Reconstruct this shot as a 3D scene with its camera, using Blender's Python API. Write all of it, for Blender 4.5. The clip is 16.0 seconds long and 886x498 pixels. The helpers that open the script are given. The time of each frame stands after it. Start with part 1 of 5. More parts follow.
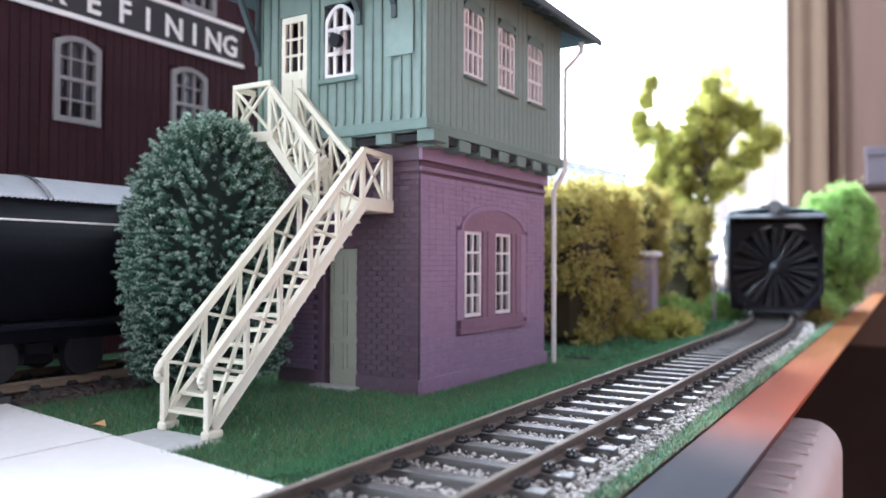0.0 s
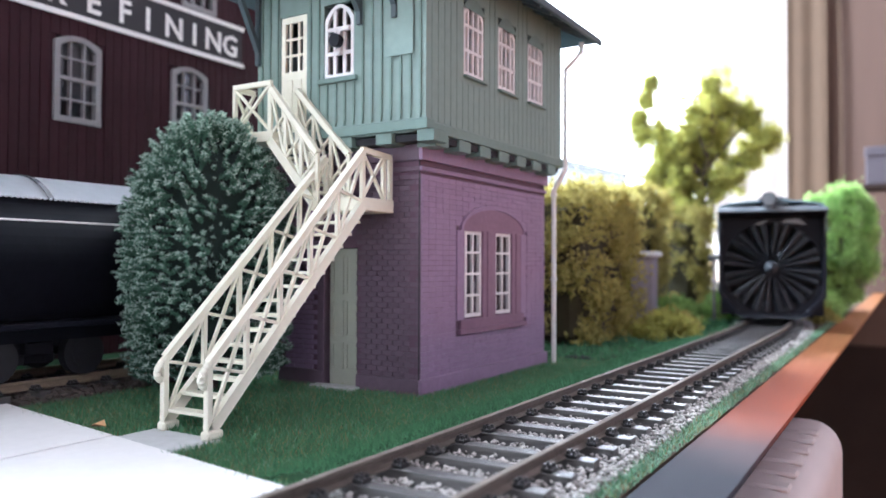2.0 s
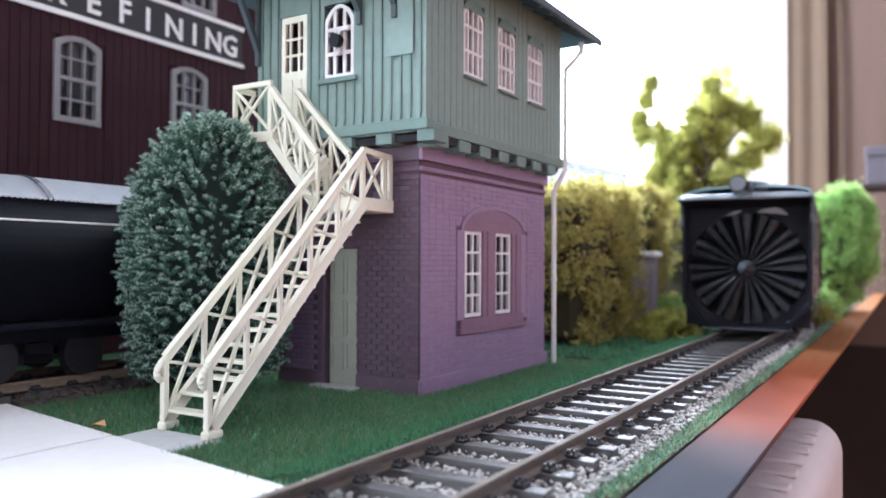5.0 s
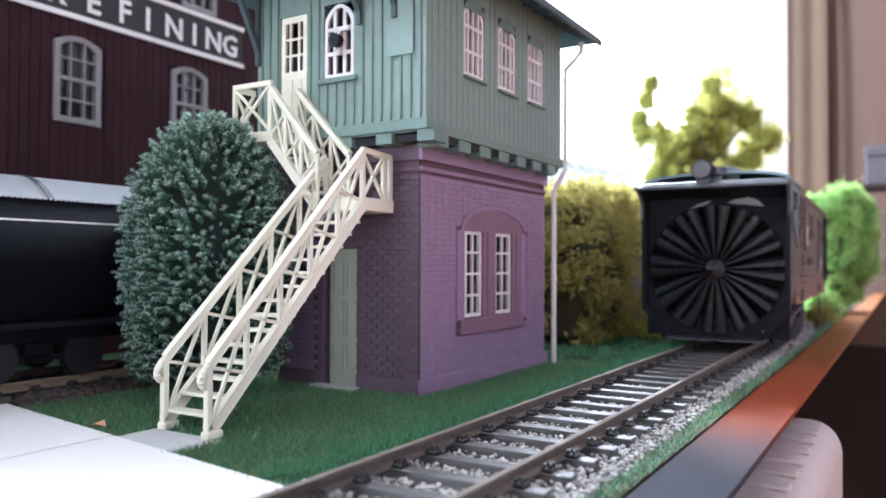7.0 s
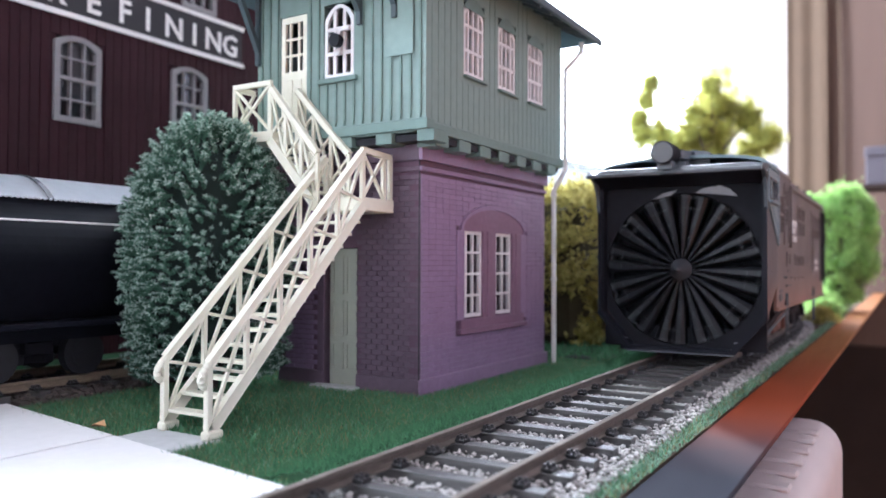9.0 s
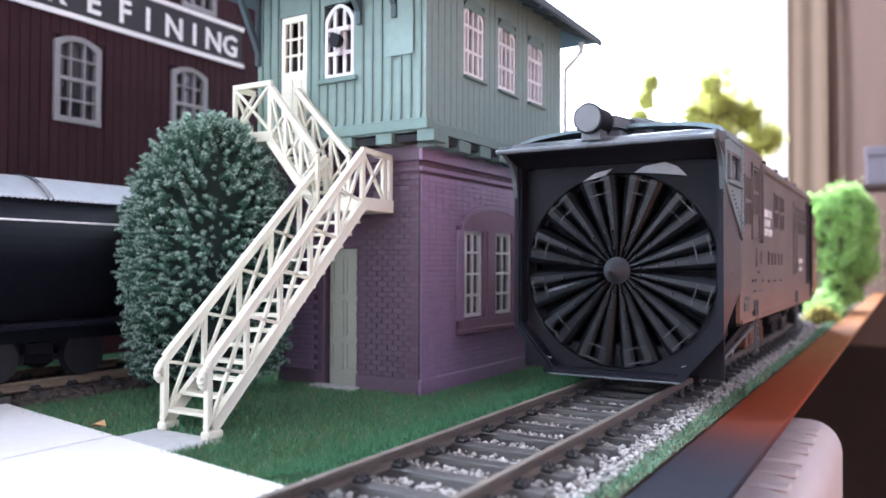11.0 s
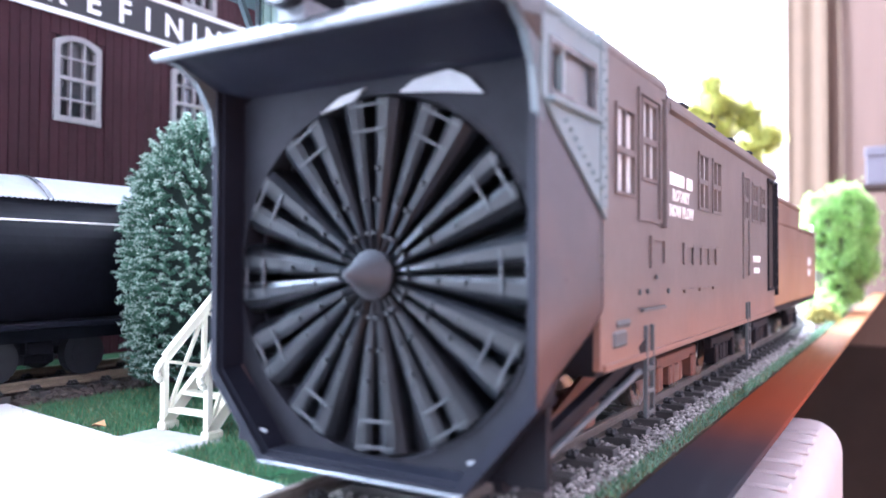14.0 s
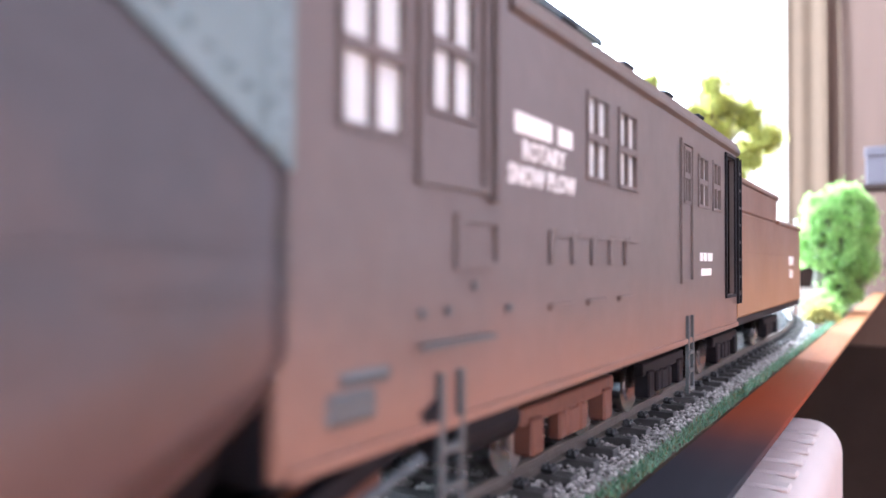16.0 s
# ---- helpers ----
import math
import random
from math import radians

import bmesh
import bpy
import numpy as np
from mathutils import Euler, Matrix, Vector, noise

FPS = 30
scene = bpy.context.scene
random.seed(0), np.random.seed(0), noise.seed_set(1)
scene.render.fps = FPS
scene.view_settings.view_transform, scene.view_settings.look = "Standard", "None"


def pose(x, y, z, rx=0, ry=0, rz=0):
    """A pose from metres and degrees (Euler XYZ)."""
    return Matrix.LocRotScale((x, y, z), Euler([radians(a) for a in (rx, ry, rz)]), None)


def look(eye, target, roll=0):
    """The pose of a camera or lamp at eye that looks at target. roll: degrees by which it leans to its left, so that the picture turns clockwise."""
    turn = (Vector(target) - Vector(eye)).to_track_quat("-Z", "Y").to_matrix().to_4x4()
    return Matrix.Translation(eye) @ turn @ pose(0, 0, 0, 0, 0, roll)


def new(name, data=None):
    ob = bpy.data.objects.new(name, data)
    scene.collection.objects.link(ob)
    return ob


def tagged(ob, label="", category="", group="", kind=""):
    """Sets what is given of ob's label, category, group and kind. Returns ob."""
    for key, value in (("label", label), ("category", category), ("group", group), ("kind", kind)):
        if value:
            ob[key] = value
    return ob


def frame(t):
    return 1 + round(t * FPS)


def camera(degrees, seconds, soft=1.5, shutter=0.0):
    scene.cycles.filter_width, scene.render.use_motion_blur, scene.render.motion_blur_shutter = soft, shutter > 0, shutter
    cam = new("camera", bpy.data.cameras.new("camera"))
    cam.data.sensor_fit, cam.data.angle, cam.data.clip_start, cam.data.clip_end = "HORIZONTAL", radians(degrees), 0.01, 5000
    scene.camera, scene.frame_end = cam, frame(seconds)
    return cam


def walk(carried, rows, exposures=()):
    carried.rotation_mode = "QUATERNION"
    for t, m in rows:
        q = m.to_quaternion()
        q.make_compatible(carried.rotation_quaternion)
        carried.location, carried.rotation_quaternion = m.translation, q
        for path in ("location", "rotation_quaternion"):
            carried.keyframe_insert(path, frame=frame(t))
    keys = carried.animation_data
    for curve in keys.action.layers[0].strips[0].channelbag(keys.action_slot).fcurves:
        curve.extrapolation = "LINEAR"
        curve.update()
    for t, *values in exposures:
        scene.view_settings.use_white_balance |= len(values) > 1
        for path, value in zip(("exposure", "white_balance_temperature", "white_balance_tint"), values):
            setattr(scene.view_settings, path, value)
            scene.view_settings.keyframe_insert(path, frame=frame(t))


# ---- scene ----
# A model railway on a table, seen from a hand's width. Lengths below are in
# millimetres; mm() turns them into metres. Rail tops lie at z = 0, the track runs along y.
U = 0.001
cam = camera(60.0, 16.0, soft=1.5, shutter=0.5)
cam.data.dof.use_dof, cam.data.dof.focus_distance, cam.data.dof.aperture_fstop = True, 0.138, 26.0
EYE = Vector((0.0, 0.0, 0.02464))
YAW, PITCH = 0.544, 0.0191
AIM = EYE + Vector((-math.sin(YAW) * math.cos(PITCH), math.cos(YAW) * math.cos(PITCH), math.sin(PITCH)))
STAND = look(EYE, AIM, 0.206)
walk(cam, [(0.0, STAND), (16.0, STAND)], [(0.0, 1.09, 5450, 9), (9.0, 1.15, 5400, 10), (11.5, 1.56, 5300, 13), (14.0, 2.36, 5080, 14), (15.0, 2.3, 5100, 11), (16.0, 2.05, 5150, 6)])

# ---- light: a bright sky behind a wide window beyond the layout, and a window behind the viewer ----
world = bpy.data.worlds.new("sky")
scene.world = world
world.use_nodes = True
sky = world.node_tree.nodes.new("ShaderNodeTexSky")
sky.sky_type, sky.sun_disc = "NISHITA", False
sky.sun_elevation, sky.sun_rotation = radians(25.4), radians(-36.9)
world.node_tree.nodes["Background"].inputs[1].default_value = 0.12
world.node_tree.links.new(sky.outputs[0], world.node_tree.nodes["Background"].inputs[0])


def area(name, eye, target, wide, high, watts, colour):
    lamp = bpy.data.lights.new(name, "AREA")
    lamp.shape, lamp.size, lamp.size_y, lamp.energy, lamp.color = "RECTANGLE", wide, high, watts, colour
    ob = new(name, lamp)
    ob.matrix_world = look(eye, target)
    return ob


area("window_light_far", (-0.75, 1.56, 0.62), (-0.75, 0.0, 0.45), 1.7, 1.15, 85, (0.97, 0.98, 1.0))
area("window_light_side", (-1.55, -0.35, 1.15), (-0.2, 0.0, 0.0), 1.0, 1.0, 132, (0.88, 0.95, 1.0))
sun = new("sun", bpy.data.lights.new("sun", "SUN"))
sun.data.energy, sun.data.angle, sun.data.color = 4.0, radians(3), (1.0, 0.95, 0.86)
sun.matrix_world = look((-1.2, 1.6, 0.95), (0, 0, 0))
# ---- materials ----


def mm(v):
    return Vector(v) * U


def mat(name, colour, rough=0.6, metal=0.0, vary=0.25, grain=900.0, bump=0.15, stain=0.0, stain_colour=(0.1, 0.08, 0.06), island=0.0, each=0.0, gloss=0.5, stretch=(1, 1, 1), reflection=None):
    """A painted or natural surface: colour varied at two scales, fine relief, optional stains, optional shade per piece."""
    m = bpy.data.materials.new(name)
    m.use_nodes = True
    t = m.node_tree
    b = t.nodes["Principled BSDF"]
    b.inputs["Roughness"].default_value, b.inputs["Metallic"].default_value = rough, metal
    b.inputs["Specular IOR Level"].default_value = gloss
    co = t.nodes.new("ShaderNodeTexCoord")
    mp = t.nodes.new("ShaderNodeMapping")
    mp.inputs["Scale"].default_value = stretch
    t.links.new(co.outputs["Object"], mp.inputs[0])

    def tex(scale, detail):
        n = t.nodes.new("ShaderNodeTexNoise")
        n.inputs["Scale"].default_value, n.inputs["Detail"].default_value = scale, detail
        t.links.new(mp.outputs[0], n.inputs["Vector"])
        return n.outputs["Fac"]

    def mix(fac, a, c, mode="MIX"):
        n = t.nodes.new("ShaderNodeMix")
        n.data_type, n.blend_type = "RGBA", mode
        for i, v in ((0, fac), (6, a), (7, c)):
            if isinstance(v, bpy.types.NodeSocket):
                t.links.new(v, n.inputs[i])
            else:
                n.inputs[i].default_value = v if i == 0 else (*v, 1)
        return n.outputs[2]

    fine, broad = tex(grain, 6), tex(grain * 0.09, 3)
    lo = tuple(c * (1 - vary) for c in colour)
    hi = tuple(min(1, c * (1 + vary)) for c in colour)
    col = mix(fine, lo, hi)
    col = mix(broad, col, mix(1.0, col, tuple(1 - vary * 0.7 for _ in range(3)), "MULTIPLY"))
    if stain:
        r = t.nodes.new("ShaderNodeMapRange")
        r.inputs[1].default_value, r.inputs[2].default_value, r.inputs[4].default_value = 0.5, 0.72, stain
        t.links.new(tex(grain * 0.22, 5), r.inputs[0])
        col = mix(r.outputs[0], col, stain_colour)
    if reflection:
        # orange reflection painted into the colour; it thins out upwards, with a ragged edge
        lo_z, hi_z, reflection_colour, amount = reflection
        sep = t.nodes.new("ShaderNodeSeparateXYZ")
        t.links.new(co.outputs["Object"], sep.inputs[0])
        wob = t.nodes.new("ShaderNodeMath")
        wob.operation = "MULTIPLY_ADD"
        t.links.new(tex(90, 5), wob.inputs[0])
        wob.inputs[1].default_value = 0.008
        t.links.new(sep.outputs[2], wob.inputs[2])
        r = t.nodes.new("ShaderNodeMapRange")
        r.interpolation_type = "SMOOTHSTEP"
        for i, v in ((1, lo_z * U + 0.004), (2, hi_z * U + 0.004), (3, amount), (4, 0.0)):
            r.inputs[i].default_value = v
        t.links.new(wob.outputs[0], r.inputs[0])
        col = mix(r.outputs[0], col, reflection_colour)
    if island or each:
        src = t.nodes.new("ShaderNodeNewGeometry").outputs["Random Per Island"] if island else t.nodes.new("ShaderNodeObjectInfo").outputs["Random"]
        h = t.nodes.new("ShaderNodeMapRange")
        h.inputs[3].default_value, h.inputs[4].default_value = 1 - (island or each), 1 + (island or each)
        t.links.new(src, h.inputs[0])
        cc = t.nodes.new("ShaderNodeCombineColor")
        for i in range(3):
            t.links.new(h.outputs[0], cc.inputs[i])
        col = mix(1.0, col, cc.outputs[0], "MULTIPLY")
    t.links.new(col, b.inputs["Base Color"])
    rr = t.nodes.new("ShaderNodeMapRange")
    rr.inputs[3].default_value, rr.inputs[4].default_value = max(0.03, rough - 0.12), min(1, rough + 0.12)
    t.links.new(broad, rr.inputs[0])
    t.links.new(rr.outputs[0], b.inputs["Roughness"])
    if bump:
        n = t.nodes.new("ShaderNodeBump")
        n.inputs["Strength"].default_value, n.inputs["Distance"].default_value = bump, 0.0004
        t.links.new(fine, n.inputs["Height"])
        t.links.new(n.outputs[0], b.inputs["Normal"])
    return m


def glowing(name, colour, strength):
    m = bpy.data.materials.new(name)
    m.use_nodes = True
    b = m.node_tree.nodes["Principled BSDF"]
    b.inputs["Base Color"].default_value = (*colour, 1)
    b.inputs["Emission Color"].default_value = (*colour, 1)
    b.inputs["Emission Strength"].default_value = strength
    return m


def leafy(name, dark, light, through_light=0.25, rough=0.7):
    m = mat(name, light, rough, vary=0.3, grain=500, bump=0.0, island=0.45, gloss=0.25)
    t = m.node_tree
    b = t.nodes["Principled BSDF"]
    out = t.nodes["Material Output"]
    tr = t.nodes.new("ShaderNodeBsdfTranslucent")
    tr.inputs[0].default_value = (*light, 1)
    ms = t.nodes.new("ShaderNodeMixShader")
    ms.inputs[0].default_value = through_light
    t.links.new(b.outputs[0], ms.inputs[1])
    t.links.new(tr.outputs[0], ms.inputs[2])
    t.links.new(ms.outputs[0], out.inputs[0])
    return m


PAINT_BLACK = mat("black_paint", (0.011, 0.011, 0.015), 0.6, vary=0.3, grain=700, bump=0.05, gloss=0.15)
BLADE_BLACK = mat("blade_black", (0.014, 0.0155, 0.020), 0.32, vary=0.4, grain=260, bump=0.35, stain=0.4, stain_colour=(0.035, 0.037, 0.045), gloss=0.45)
CHUTE_GREY = mat("chute_grey", (0.26, 0.27, 0.28), 0.4, vary=0.25, grain=500, bump=0.06)
NOSE_GREY = mat("nose_grey", (0.048, 0.05, 0.056), 0.5, vary=0.15, grain=400, bump=0.05)
SHEET_BLUE = mat("blue_grey_sheet", (0.16, 0.22, 0.235), 0.4, vary=0.15, grain=500, bump=0.06, stain=0.25, stain_colour=(0.22, 0.24, 0.24))
# grey-blue base of the pane stands for the bright scene it mirrors
SKY_PANE = mat("sky_pane", (0.17, 0.20, 0.215), 0.12, vary=0.2, grain=150, bump=0.02, gloss=0.9)
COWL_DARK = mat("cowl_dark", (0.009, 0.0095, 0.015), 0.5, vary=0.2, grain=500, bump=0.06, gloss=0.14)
COWL_GREY = mat("cowl_grey", (0.075, 0.092, 0.10), 0.42, vary=0.2, grain=500, bump=0.06, stain=0.3, stain_colour=(0.11, 0.11, 0.12))
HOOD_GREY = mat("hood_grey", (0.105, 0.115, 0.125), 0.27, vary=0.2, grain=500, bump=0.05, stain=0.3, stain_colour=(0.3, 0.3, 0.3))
# the three browns carry an orange reflection low down in their colour
BODY_BROWN = mat("mineral_brown", (0.118, 0.097, 0.09), 0.38, vary=0.18, grain=420, bump=0.05, stain=0.25, stain_colour=(0.12, 0.085, 0.07), reflection=(8, 25, (0.50, 0.17, 0.07), 0.3))
COWL_BROWN = mat("cowl_brown", (0.06, 0.058, 0.066), 0.36, vary=0.18, grain=420, bump=0.05, stain=0.25, stain_colour=(0.14, 0.08, 0.06), reflection=(12, 24, (0.46, 0.16, 0.07), 0.16))
TENDER_BROWN = mat("tender_brown", (0.16, 0.09, 0.06), 0.5, vary=0.2, grain=420, bump=0.05, reflection=(12, 38, (0.46, 0.24, 0.08), 0.45))
FRAME_RED = mat("frame_red", (0.13, 0.045, 0.028), 0.5, vary=0.3, grain=600, bump=0.2)
WHITE_LETTER = mat("white_letter", (0.82, 0.82, 0.80), 0.6, vary=0.06, grain=900, bump=0.0)
STEEL = mat("bright_steel", (0.55, 0.55, 0.56), 0.25, metal=1.0, vary=0.15, grain=900, bump=0.05)
RAIL_STEEL = mat("rail_top", (0.20, 0.175, 0.15), 0.78, gloss=0.2, vary=0.3, grain=600, bump=0.1, stain=0.4, stain_colour=(0.2, 0.15, 0.11))
RAIL_RUST = mat("rail_side", (0.115, 0.095, 0.078), 0.55, vary=0.35, grain=900, bump=0.3)
TIE = mat("weathered_tie", (0.08, 0.075, 0.071), 0.45, vary=0.5, grain=1500, bump=0.7, gloss=0.8, each=0.25, stretch=(0.25, 1.6, 1))
PLATE = mat("tie_plate", (0.02, 0.02, 0.021), 0.3, vary=0.3, grain=1400, bump=0.2)
STONE = mat("ballast_stone", (0.43, 0.405, 0.38), 0.85, vary=0.3, grain=900, bump=0.3, island=0.5)
SOIL = mat("painted_ground", (0.10, 0.075, 0.055), 0.95, vary=0.4, grain=700, bump=0.6, gloss=0.04)
TURF_BASE = mat("turf_base", (0.05, 0.11, 0.055), 0.95, vary=0.5, grain=900, bump=0.8, gloss=0.04)
GRASS = leafy("grass_fibre", (0.02, 0.06, 0.02), (0.105, 0.265, 0.132), 0.25, 0.8)
GRASS_STRAW = leafy("straw_fibre", (0.2, 0.16, 0.05), (0.30, 0.27, 0.13), 0.2, 0.8)
GRASS_TEAL = leafy("teal_fibre", (0.1, 0.3, 0.2), (0.27, 0.43, 0.29), 0.2, 0.8)
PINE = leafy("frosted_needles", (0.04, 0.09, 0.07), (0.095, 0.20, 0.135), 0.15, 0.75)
NEEDLE_SHADE = mat("needle_shade", (0.006, 0.017, 0.012), 0.95, vary=0.3, grain=500, bump=0.4)
LENS = mat("lens_grey", (0.105, 0.108, 0.112), 0.35, vary=0.1, grain=500, bump=0.02)
PINE_TIP_LIT = leafy("frosted_lit_tips", (0.1, 0.2, 0.18), (0.46, 0.59, 0.50), 0.2, 0.75)
YELLOW_LEAF = leafy("yellow_foliage", (0.12, 0.12, 0.02), (0.46, 0.45, 0.12), 0.55)
OLIVE_LEAF = leafy("olive_foliage", (0.05, 0.05, 0.02), (0.43, 0.375, 0.12), 0.5)
GREEN_LEAF = leafy("fresh_foliage", (0.06, 0.15, 0.04), (0.36, 0.54, 0.17), 0.45)
BARK = mat("bark", (0.10, 0.075, 0.05), 0.9, vary=0.4, grain=600, bump=0.5)
PALE_BARK = mat("pale_bark", (0.62, 0.60, 0.55), 0.8, vary=0.2, grain=600, bump=0.3)
CREAM = mat("cream_plastic", (0.80, 0.79, 0.64), 0.42, vary=0.06, grain=500, bump=0.08)
GREEN_BOARD = mat("green_boards", (0.205, 0.285, 0.25), 0.55, vary=0.14, grain=500, bump=0.12, each=0.06)
GREEN_TRIM = mat("green_trim", (0.15, 0.225, 0.195), 0.5, vary=0.14, grain=500, bump=0.1)
SLATE = mat("slate_roof", (0.07, 0.10, 0.11), 0.5, vary=0.3, grain=500, bump=0.3)
# one brick in two tones: shade and lens haze put into the colour
BRICK_SHADED = mat("purple_brick_shaded", (0.125, 0.085, 0.118), 0.5, vary=0.25, grain=900, bump=0.25, each=0.14)
BRICK_HAZED = mat("purple_brick_hazed", (0.275, 0.185, 0.295), 0.42, vary=0.2, grain=900, bump=0.2, island=0.06)
MORTAR = mat("mortar", (0.118, 0.066, 0.10), 0.7, vary=0.2, grain=900, bump=0.3)
BRICK_TRIM = mat("red_brick_trim", (0.22, 0.125, 0.185), 0.5, vary=0.2, grain=900, bump=0.2)
DOOR_GREEN = mat("grey_green_door", (0.40, 0.42, 0.34), 0.5, vary=0.1, grain=500, bump=0.08)
WINDOW_GREY = mat("window_grey", (0.235, 0.23, 0.235), 0.55, vary=0.1, grain=600, bump=0.05)
SIDING_STONE = mat("siding_ballast", (0.115, 0.095, 0.08), 0.9, vary=0.35, grain=900, bump=0.3, island=0.45)
RAIL_OCHRE = mat("rusty_rail", (0.26, 0.205, 0.14), 0.6, vary=0.3, grain=600, bump=0.2)
WINDOW_WHITE = mat("window_white", (0.74, 0.73, 0.72), 0.5, vary=0.06, grain=600, bump=0.05)
DARK_INSIDE = mat("dark_inside", (0.02, 0.02, 0.025), 0.8, vary=0.3, grain=300, bump=0.0)
CONCRETE = mat("pale_card_road", (0.80, 0.80, 0.79), 0.7, vary=0.06, grain=500, bump=0.12)
MAUVE = mat("mauve_plaster", (0.30, 0.26, 0.30), 0.8, vary=0.2, grain=400, bump=0.2)
SLAB = mat("grey_slab", (0.56, 0.58, 0.58), 0.7, vary=0.15, grain=600, bump=0.2)
BARN_RED = mat("barn_red_boards", (0.031, 0.0075, 0.0125), 0.6, vary=0.3, grain=500, bump=0.15, each=0.10, gloss=0.2)
SIGN_BLACK = mat("sign_black", (0.02, 0.02, 0.024), 0.6, vary=0.3, grain=500, bump=0.05)
TANK_BLACK = mat("tank_black", (0.010, 0.011, 0.017), 0.5, vary=0.3, grain=500, bump=0.05, gloss=0.1)
TANK_SILVER = mat("tank_silver", (0.66, 0.69, 0.72), 0.4, metal=0.15, vary=0.12, grain=400, bump=0.05)
EDGE_WOOD = mat("varnished_wood", (0.25, 0.105, 0.043), 0.65, vary=0.2, grain=160, bump=0.05, stretch=(6, 0.3, 1), gloss=0.04)


def reflection_bands(m, stops):
    """Lays reflected tones as colour bands along y over the wood of m: stops of (metres, colour, cover)."""
    t = m.node_tree
    b = t.nodes["Principled BSDF"]
    co = t.nodes.new("ShaderNodeTexCoord")
    sep = t.nodes.new("ShaderNodeSeparateXYZ")
    t.links.new(co.outputs["Object"], sep.inputs[0])
    edge_noise = t.nodes.new("ShaderNodeTexNoise")
    edge_noise.inputs["Scale"].default_value, edge_noise.inputs["Detail"].default_value = 35.0, 4.0
    t.links.new(co.outputs["Object"], edge_noise.inputs["Vector"])
    add = t.nodes.new("ShaderNodeMath")
    add.operation = "MULTIPLY_ADD"
    t.links.new(edge_noise.outputs["Fac"], add.inputs[0])
    add.inputs[1].default_value = 0.03
    t.links.new(sep.outputs[1], add.inputs[2])
    old = b.inputs["Base Color"].links[0].from_socket
    lo = hi = None
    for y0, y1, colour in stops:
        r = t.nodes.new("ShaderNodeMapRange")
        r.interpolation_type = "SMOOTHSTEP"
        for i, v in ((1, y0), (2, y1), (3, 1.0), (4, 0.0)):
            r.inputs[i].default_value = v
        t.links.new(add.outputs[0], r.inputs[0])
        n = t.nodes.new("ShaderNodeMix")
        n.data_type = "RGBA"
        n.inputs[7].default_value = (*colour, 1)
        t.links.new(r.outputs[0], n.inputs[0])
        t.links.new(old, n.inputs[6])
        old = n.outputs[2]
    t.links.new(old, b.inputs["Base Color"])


# slate near, red beyond: the varnish's reflections put into the base colour
reflection_bands(EDGE_WOOD, ((0.19, 0.33, (0.21, 0.045, 0.018)), (0.125, 0.19, (0.033, 0.033, 0.041))))
CURTAIN_BROWN = mat("brown_curtain", (0.088, 0.05, 0.026), 0.9, vary=0.15, grain=40, bump=0.1)
BOUNCE_ORANGE = mat("bounce_orange", (0.33, 0.135, 0.06), 0.55, vary=0.2, grain=30, bump=0.05, stretch=(3, 3, 0.4))
CUPBOARD = mat("cupboard_wood", (0.105, 0.062, 0.045), 0.7, vary=0.15, grain=25, bump=0.05, stretch=(3, 3, 0.3), gloss=0.2)
# unseen east wall: its tint is set for the light it throws back
EAST_WALL = mat("east_wall_paint", (0.21, 0.165, 0.165), 0.85, vary=0.15, grain=14, bump=0.1)
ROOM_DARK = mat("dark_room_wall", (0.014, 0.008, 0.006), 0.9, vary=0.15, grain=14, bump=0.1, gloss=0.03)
FLOOR_DARK = mat("dark_floor", (0.03, 0.018, 0.014), 0.7, vary=0.3, grain=30, bump=0.1, gloss=0.1)
PLASTER = mat("plaster", (0.45, 0.42, 0.40), 0.9, vary=0.08, grain=20, bump=0.1)
WHITE_PLASTIC = mat("offwhite_plastic", (0.55, 0.49, 0.48), 0.5, vary=0.05, grain=100, bump=0.03)
HEDGE_SHADE = mat("hedge_shade", (0.05, 0.042, 0.018), 0.95, vary=0.4, grain=300, bump=0.5)
LILAC = mat("lilac_card", (0.06, 0.045, 0.052), 0.7, vary=0.1, grain=100, bump=0.05)
PALE_METAL = mat("pale_metal", (0.72, 0.71, 0.68), 0.4, vary=0.1, grain=500, bump=0.05)
GREY_PANEL = mat("grey_panel", (0.3, 0.295, 0.285), 0.7, vary=0.1, grain=100, bump=0.05)
SKY_GLOW = glowing("overcast_sky", (1.0, 0.99, 0.97), 3.0)
# pale base colour stands for the light seen in the train's panes
PALE_PANE = mat("pale_pane", (0.66, 0.70, 0.70), 0.25, vary=0.12, grain=260, bump=0.02)

CURTAIN = mat("curtain_cloth", (0.38, 0.32, 0.285), 0.9, vary=0.08, grain=60, bump=0.1)
_t = CURTAIN.node_tree
_tr, _ms = _t.nodes.new("ShaderNodeBsdfTranslucent"), _t.nodes.new("ShaderNodeMixShader")
_tr.inputs[0].default_value = (1.0, 0.86, 0.72, 1)
_ms.inputs[0].default_value = 0.09
_t.links.new(_t.nodes["Principled BSDF"].outputs[0], _ms.inputs[1])
_t.links.new(_tr.outputs[0], _ms.inputs[2])
_t.links.new(_ms.outputs[0], _t.nodes["Material Output"].inputs[0])

GLASS = bpy.data.materials.new("window_glass")
GLASS.use_nodes = True
_b = GLASS.node_tree.nodes["Principled BSDF"]
_b.inputs["Base Color"].default_value = (0.9, 0.93, 0.95, 1)
_b.inputs["Transmission Weight"].default_value, _b.inputs["Roughness"].default_value, _b.inputs["IOR"].default_value = 1.0, 0.05, 1.45

